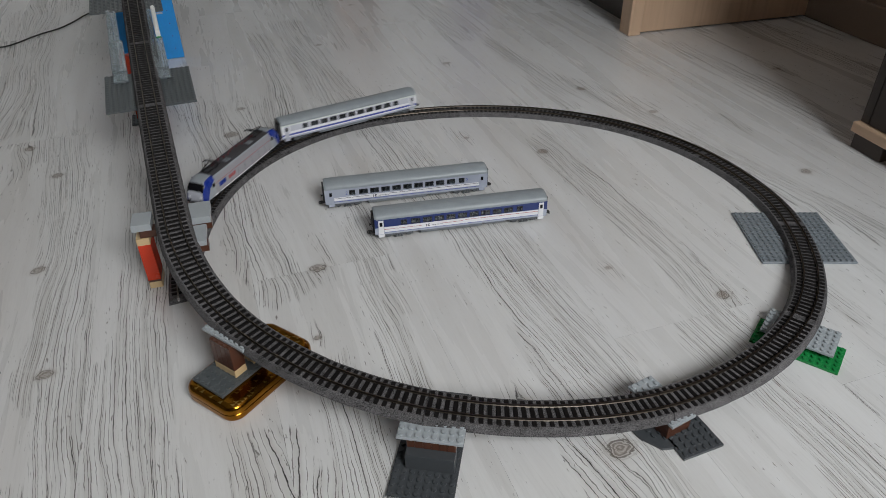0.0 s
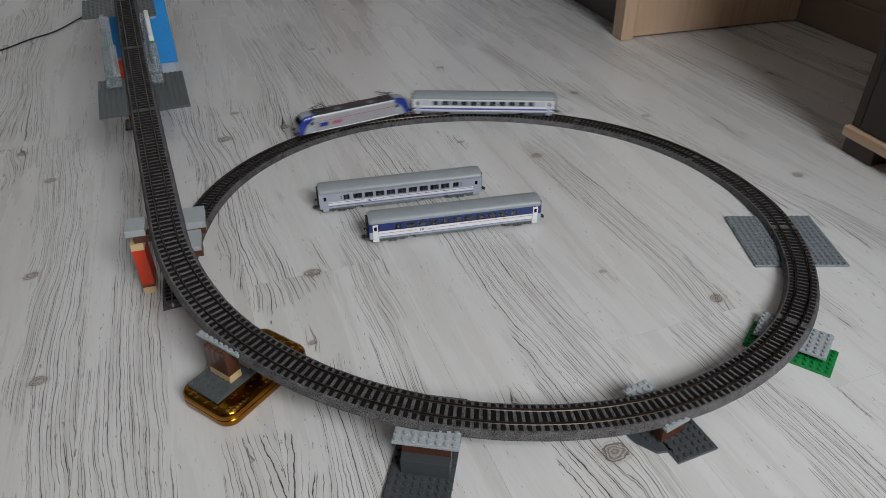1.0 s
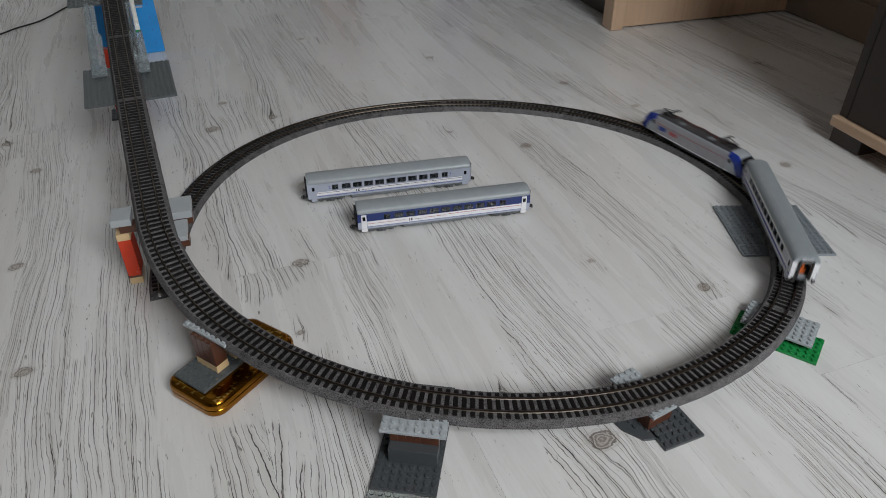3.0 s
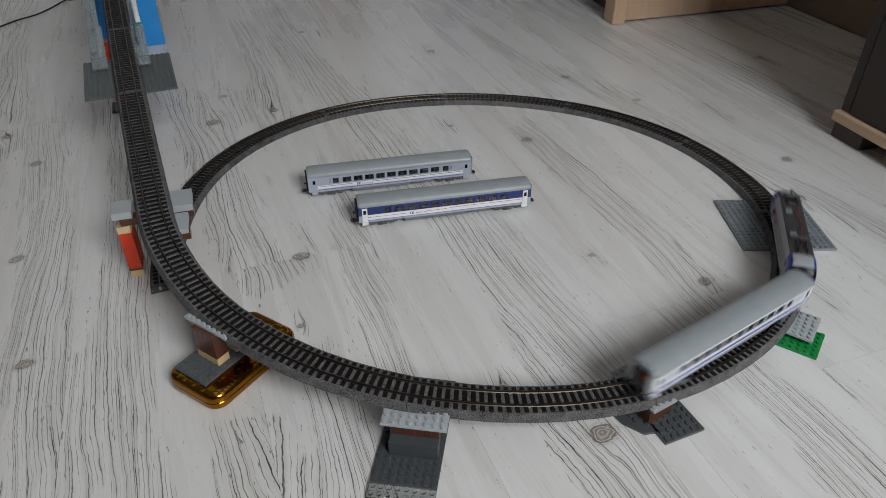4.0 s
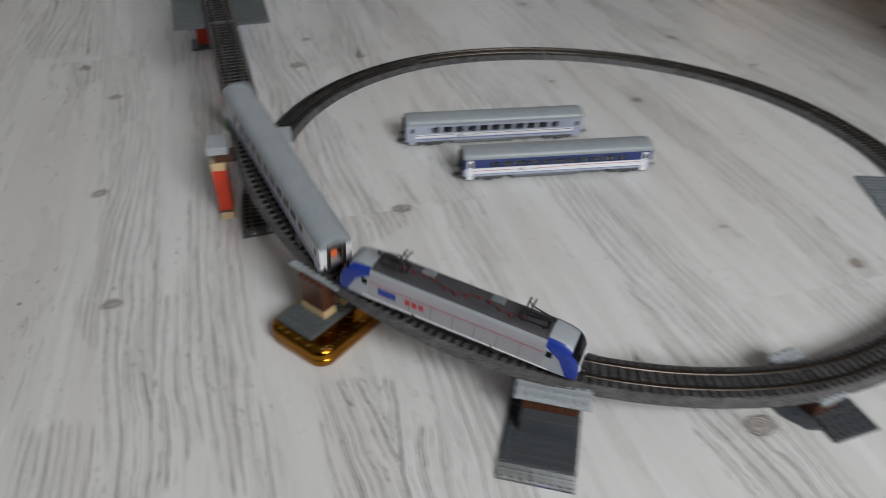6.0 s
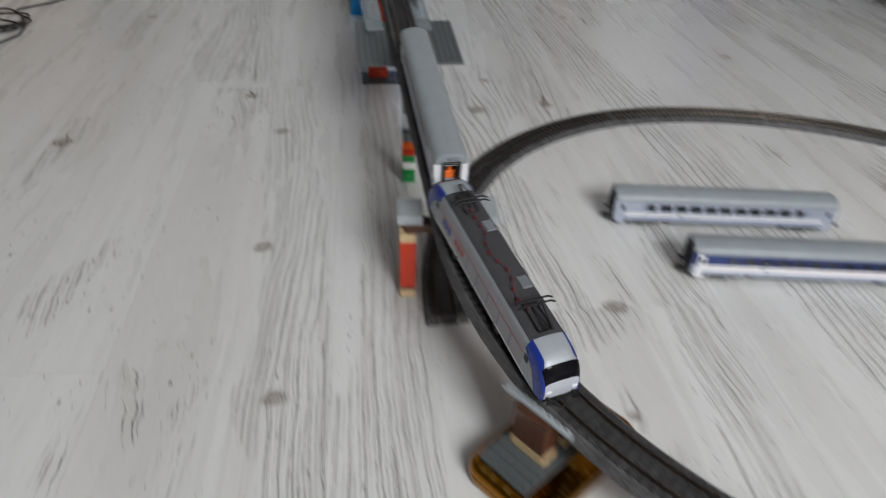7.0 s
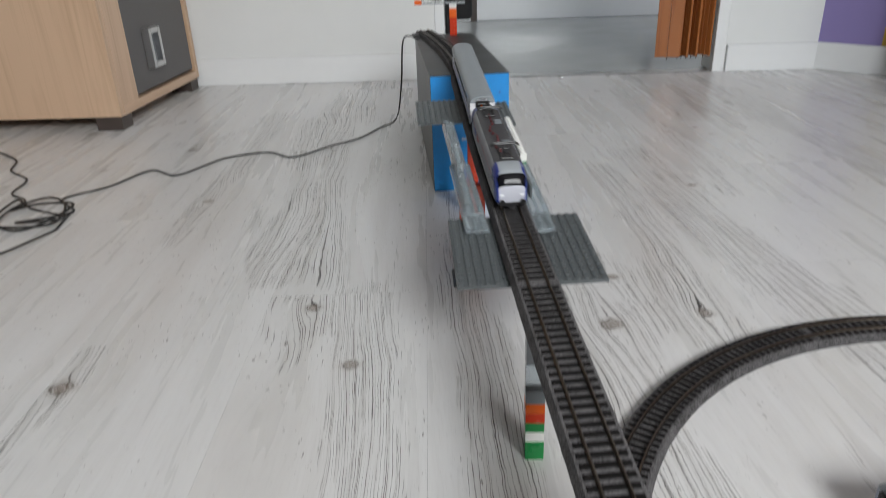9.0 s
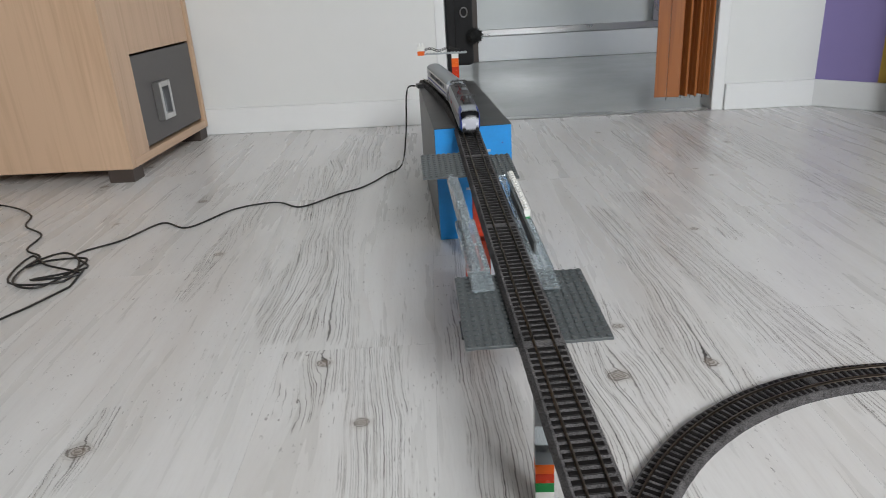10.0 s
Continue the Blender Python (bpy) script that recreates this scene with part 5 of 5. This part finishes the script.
def locomotive():
    c = empty("toy_locomotive", Matrix(), "silver and blue model electric locomotive with folded pantographs", "model locomotive")
    full = list(range(0, 15))
    loco_shell("roof", full[:5], [6, 7, 8, 9], LOCOROOF, c, label="dark grey roof")
    loco_shell("cab", full[4:], list(range(10)), LOCOSILVER, c, label="silver cab front")
    for s in (1, -1):
        # blue sweep from the roof's edge down the cab's corner
        loco_sweep("corner_stripe", [(4, 4, 7), (5, 3, 7), (6, 2, 7), (7, 1, 7), (8, 0, 6), (9, 0, 5), (10, 0, 5), (11, 0, 5), (12, 0, 5), (13, 0, 5), (14, 0, 5)], LOCOBLUE, c, 0.0003, s)
        loco_shell("body_side", full[:5], [0, 1, 2, 3, 4, 5], LOCOSIDE, c, sides=(s,), label="silver-grey side wall")
        loco_shell("roof_edge", full[:5], [5, 6], LOCOSILVER, c, sides=(s,))
    loco_shell("windscreen", [8, 9, 10, 11], [5, 6, 7, 8, 9], WINDSCREEN, c, 0.00045, label="glossy black windscreen")
    loco_shell("nose_panel", [11, 12, 13, 14], [5, 6, 7, 8, 9], TRAINGREY, c, 0.0004, label="pale grey lower nose panel")
    for e in (-1, 1):
        bm = bmesh.new()
        vs = [Vector((e, s, 1)) * loco_point(14, j) for s, js in ((1, range(10)), (-1, range(8, -1, -1))) for j in js]
        bm.faces.new([bm.verts.new(v) for v in vs])
        part("cab_floor", bm, BLACKPL, c)
        bm = bmesh.new()
        for y in (-0.0104, 0.0104):
            add_box(bm, min(e * 0.1098, e * 0.1108), max(e * 0.1098, e * 0.1108), y - 0.0022, y + 0.0022, 0.0150, 0.0172, bevel=0.0003)
        part("headlight", bm, LAMPWHITE, c, "white headlights")
        bm = bmesh.new()
        a, b = sorted((e * 0.108, e * 0.1145))
        for y in (-0.0105, 0.0105):
            add_cyl(bm, y, 0.0098, a, b, 0.0013, 10, axis="x")
            add_cyl(bm, y, 0.0098, b - 0.001 if e > 0 else a, b if e > 0 else a + 0.001, 0.0029, 12, axis="x")
        part("buffer", bm, BLACKPL, c)
        bm = bmesh.new()
        add_box(bm, min(e * 0.098, e * 0.1092), max(e * 0.098, e * 0.1092), -0.0135, 0.0135, 0.0028, 0.0071, bevel=0.0008)
        part("buffer_beam", bm, BLACKPL, c)
        bm = bmesh.new()
        x = e * 0.111
        add_box(bm, min(x, e * 0.10), max(x, e * 0.10), -0.0012, 0.0012, 0.0035, 0.0052)
        add_tube(bm, [(x + e * (0.0035 * math.cos(t * 0.628) + 0.0025), 0.0042 * math.sin(t * 0.628), 0.0045) for t in range(11)], 0.0007, 6)
        part("coupling", bm, BLACKPL, c, "black loop coupling")
        for s in (-1, 1):
            y0, y1 = sorted((s * 0.0169, s * 0.01715))
            a, b = sorted((e * 0.0815, e * 0.0868))
            box_part("cab_window", (a, b, y0, y1, 0.0225, 0.0285), WINDSCREEN, c)
    for s in (-1, 1):
        y0, y1 = sorted((s * 0.0168, s * 0.0170))
        box_part("red_line", (-0.079, 0.079, y0, y1, 0.0258, 0.0263), REDLINE, c)
        box_part("skirt_line", (-0.086, 0.086, y0, y1, 0.0076, 0.0092), COACHWHITE, c)
        bm = bmesh.new()
        for i in range(7):
            add_box(bm, -0.06 + 0.02 * i - 0.0003, -0.06 + 0.02 * i + 0.0003, y0, y1, 0.0095, 0.0250)
        part("panel_joint", bm, UNDERGREY, c)
        bm = bmesh.new()
        ex = s * 0.036
        for k in range(3):
            add_box(bm, ex - 0.009 + 0.0065 * k, ex - 0.0045 + 0.0065 * k, y0, y1 + (0.0001 if s > 0 else 0), 0.0165, 0.0225)
        part("emblem", bm, REDLINE, c, "dark red emblem bars")
        box_part("blue_square", (s * 0.062 - 0.0085, s * 0.062 + 0.0085, y0, y1 + (0.0001 if s > 0 else 0), 0.0160, 0.0232), LOCOBLUE, c, "blue emblem field")
        y0, y1 = sorted((s * 0.0150, s * 0.0125))
        bm = bmesh.new()
        add_box(bm, -0.030, 0.030, y0, y1, 0.0022, 0.0072, bevel=0.0006)
        part("tank", bm, BLACKPL, c)
    box_part("frame", (-0.096, 0.096, -0.0150, 0.0150, 0.0060, 0.0078), BLACKPL, c)
    # roof gear
    bm = bmesh.new()
    pts = []
    for i in range(12):
        x = -0.055 + 0.010 * i
        y = 0.004 + 0.003 * math.sin(i * 1.3) if i < 8 else 0.001
        pts.append((x, y, 0.0432))
        add_cyl(bm, x, y, 0.0398, 0.0432, 0.0013, 8, 0.0009)
    add_tube(bm, pts, 0.0003)
    part("roof_line", bm, DULLRED, c, "dark red insulators and roof cable")
    for x, y in ((-0.030, -0.0065), (0.034, -0.0065)):
        bm = bmesh.new()
        add_box(bm, x - 0.006, x + 0.006, y - 0.0042, y + 0.0042, 0.0398, 0.0414, bevel=0.0003)
        for k in range(4):
            add_box(bm, x - 0.005 + 0.0027 * k, x - 0.0036 + 0.0027 * k, y - 0.0036, y + 0.0036, 0.0414, 0.0418)
        part("roof_vent", bm, UNDERGREY, c, "grey roof grille")
    pantograph(c, -0.064, 1, True)
    pantograph(c, 0.064, -1, True)
    for ob in list(c.children_recursive):
        if ob.type == "MESH":
            ob.data.transform(Matrix.Diagonal((LOCO_STRETCH, 1, 1, 1)))
    bogies = [bogie(c, x, 0.016, 0.0062, BLACKPL) for x in (-LOCO_PIVOT, LOCO_PIVOT)]
    return c, bogies

# ---- put the place together ----
drawer_cabinet()
dresser()
dark_cabinet()
folding_door()
hanging_bag()
carton()
cable()
level_plate()
green_pier()
wedge_pier()
front_pier()
tin_box()
tin_pier()
bridge_pier()
striped_pier()
ramp_plates()
brick_gate()
grey_coach, _ = coach("toy_coach", "grey model passenger coach with a white stripe standing on the floor", GREY_LIVERY)
grey_coach.matrix_basis = pose(0.101, 0.4835, 0.0, 0, 0, -4.2)
blue_coach, _ = coach("toy_coach", "white and dark blue model passenger coach standing on the floor", BLUE_LIVERY)
blue_coach.matrix_basis = pose(0.158, 0.3785, 0.0, 0, 0, -4.6)
train_coach, coach_bogies = coach("toy_coach", "white model passenger coach with a blue stripe on the track", TRAIN_LIVERY)
for ob in train_coach.children_recursive:
    if ob.type == "MESH" and ob.parent not in coach_bogies:
        ob.data.transform(Matrix.Diagonal((TRAIN_STRETCH, 1, 1, 1)))
for ob, sign in zip(coach_bogies, (-1, 1)):
    ob.matrix_basis = pose(sign * COACH_PIVOT * TRAIN_STRETCH, 0, 0)
loco, loco_bogies = locomotive()
track_sections()
floor_planks()

# seconds, metres along the line of the coupling between locomotive and coach
RUN = [(0, 0.601), (0.5, 0.724), (1, 0.885), (1.5, 1.053), (2, 1.247), (2.5, 1.435), (3.1, 1.625), (3.8, 1.841), (4.2, 1.997), (4.5, 2.107), (4.8, 2.223), (5.2, 2.363),
       (5.7, 2.530), (6.3, 2.700), (6.5, 2.746), (6.8, 2.818), (7.2, 2.907), (7.5, 2.969), (7.8, 3.057), (8, 3.092), (8.4, 3.219), (8.6, 3.308), (9, 3.506), (9.5, 3.748), (10, 3.933)]
GAP = 0.006


def run_at(t):
    """Smooth distance along the line (Hermite through the timed places)."""
    i = max(k for k in range(len(RUN) - 1) if RUN[k][0] <= t + 1e-9)

    def slope(k):
        a, b = RUN[max(k - 1, 0)], RUN[min(k + 1, len(RUN) - 1)]
        return (b[1] - a[1]) / (b[0] - a[0])
    (t0, s0), (t1, s1) = RUN[i], RUN[i + 1]
    h = t1 - t0
    x = (t - t0) / h
    return (2 * x ** 3 - 3 * x * x + 1) * s0 + (x ** 3 - 2 * x * x + x) * h * slope(i) + (3 * x * x - 2 * x ** 3) * s1 + (x ** 3 - x * x) * h * slope(i + 1)


def rail_point(s):
    m = line_pose(s)
    return m @ Vector((0, 0, RAIL_TOP))


def vehicle_pose(s, pivot):
    a, b = rail_point(s - pivot), rail_point(s + pivot)
    d = b - a
    return Matrix.Translation((a + b) / 2) @ Euler((0, -math.atan2(d.z, d.xy.length), math.atan2(d.y, d.x))).to_matrix().to_4x4()


def motions():
    times = [i / 10 for i in range(101)]
    for thing, bogies, pivot, middle in ((train_coach, coach_bogies, COACH_PIVOT * TRAIN_STRETCH, COACH_L * TRAIN_STRETCH / 2 + GAP / 2), (loco, loco_bogies, LOCO_PIVOT, -LOCO_L / 2 - GAP / 2)):
        body = [(t, vehicle_pose(run_at(t) + middle, pivot)) for t in times]
        walk(thing, body)
        for b, sign in zip(bogies, (-1, 1)):
            rows = []
            for t, m in body:
                w = line_pose(run_at(t) + middle + sign * pivot) @ pose(0, 0, RAIL_TOP)
                rows.append((t, m.inverted() @ w))
            walk(b, rows)


motions()
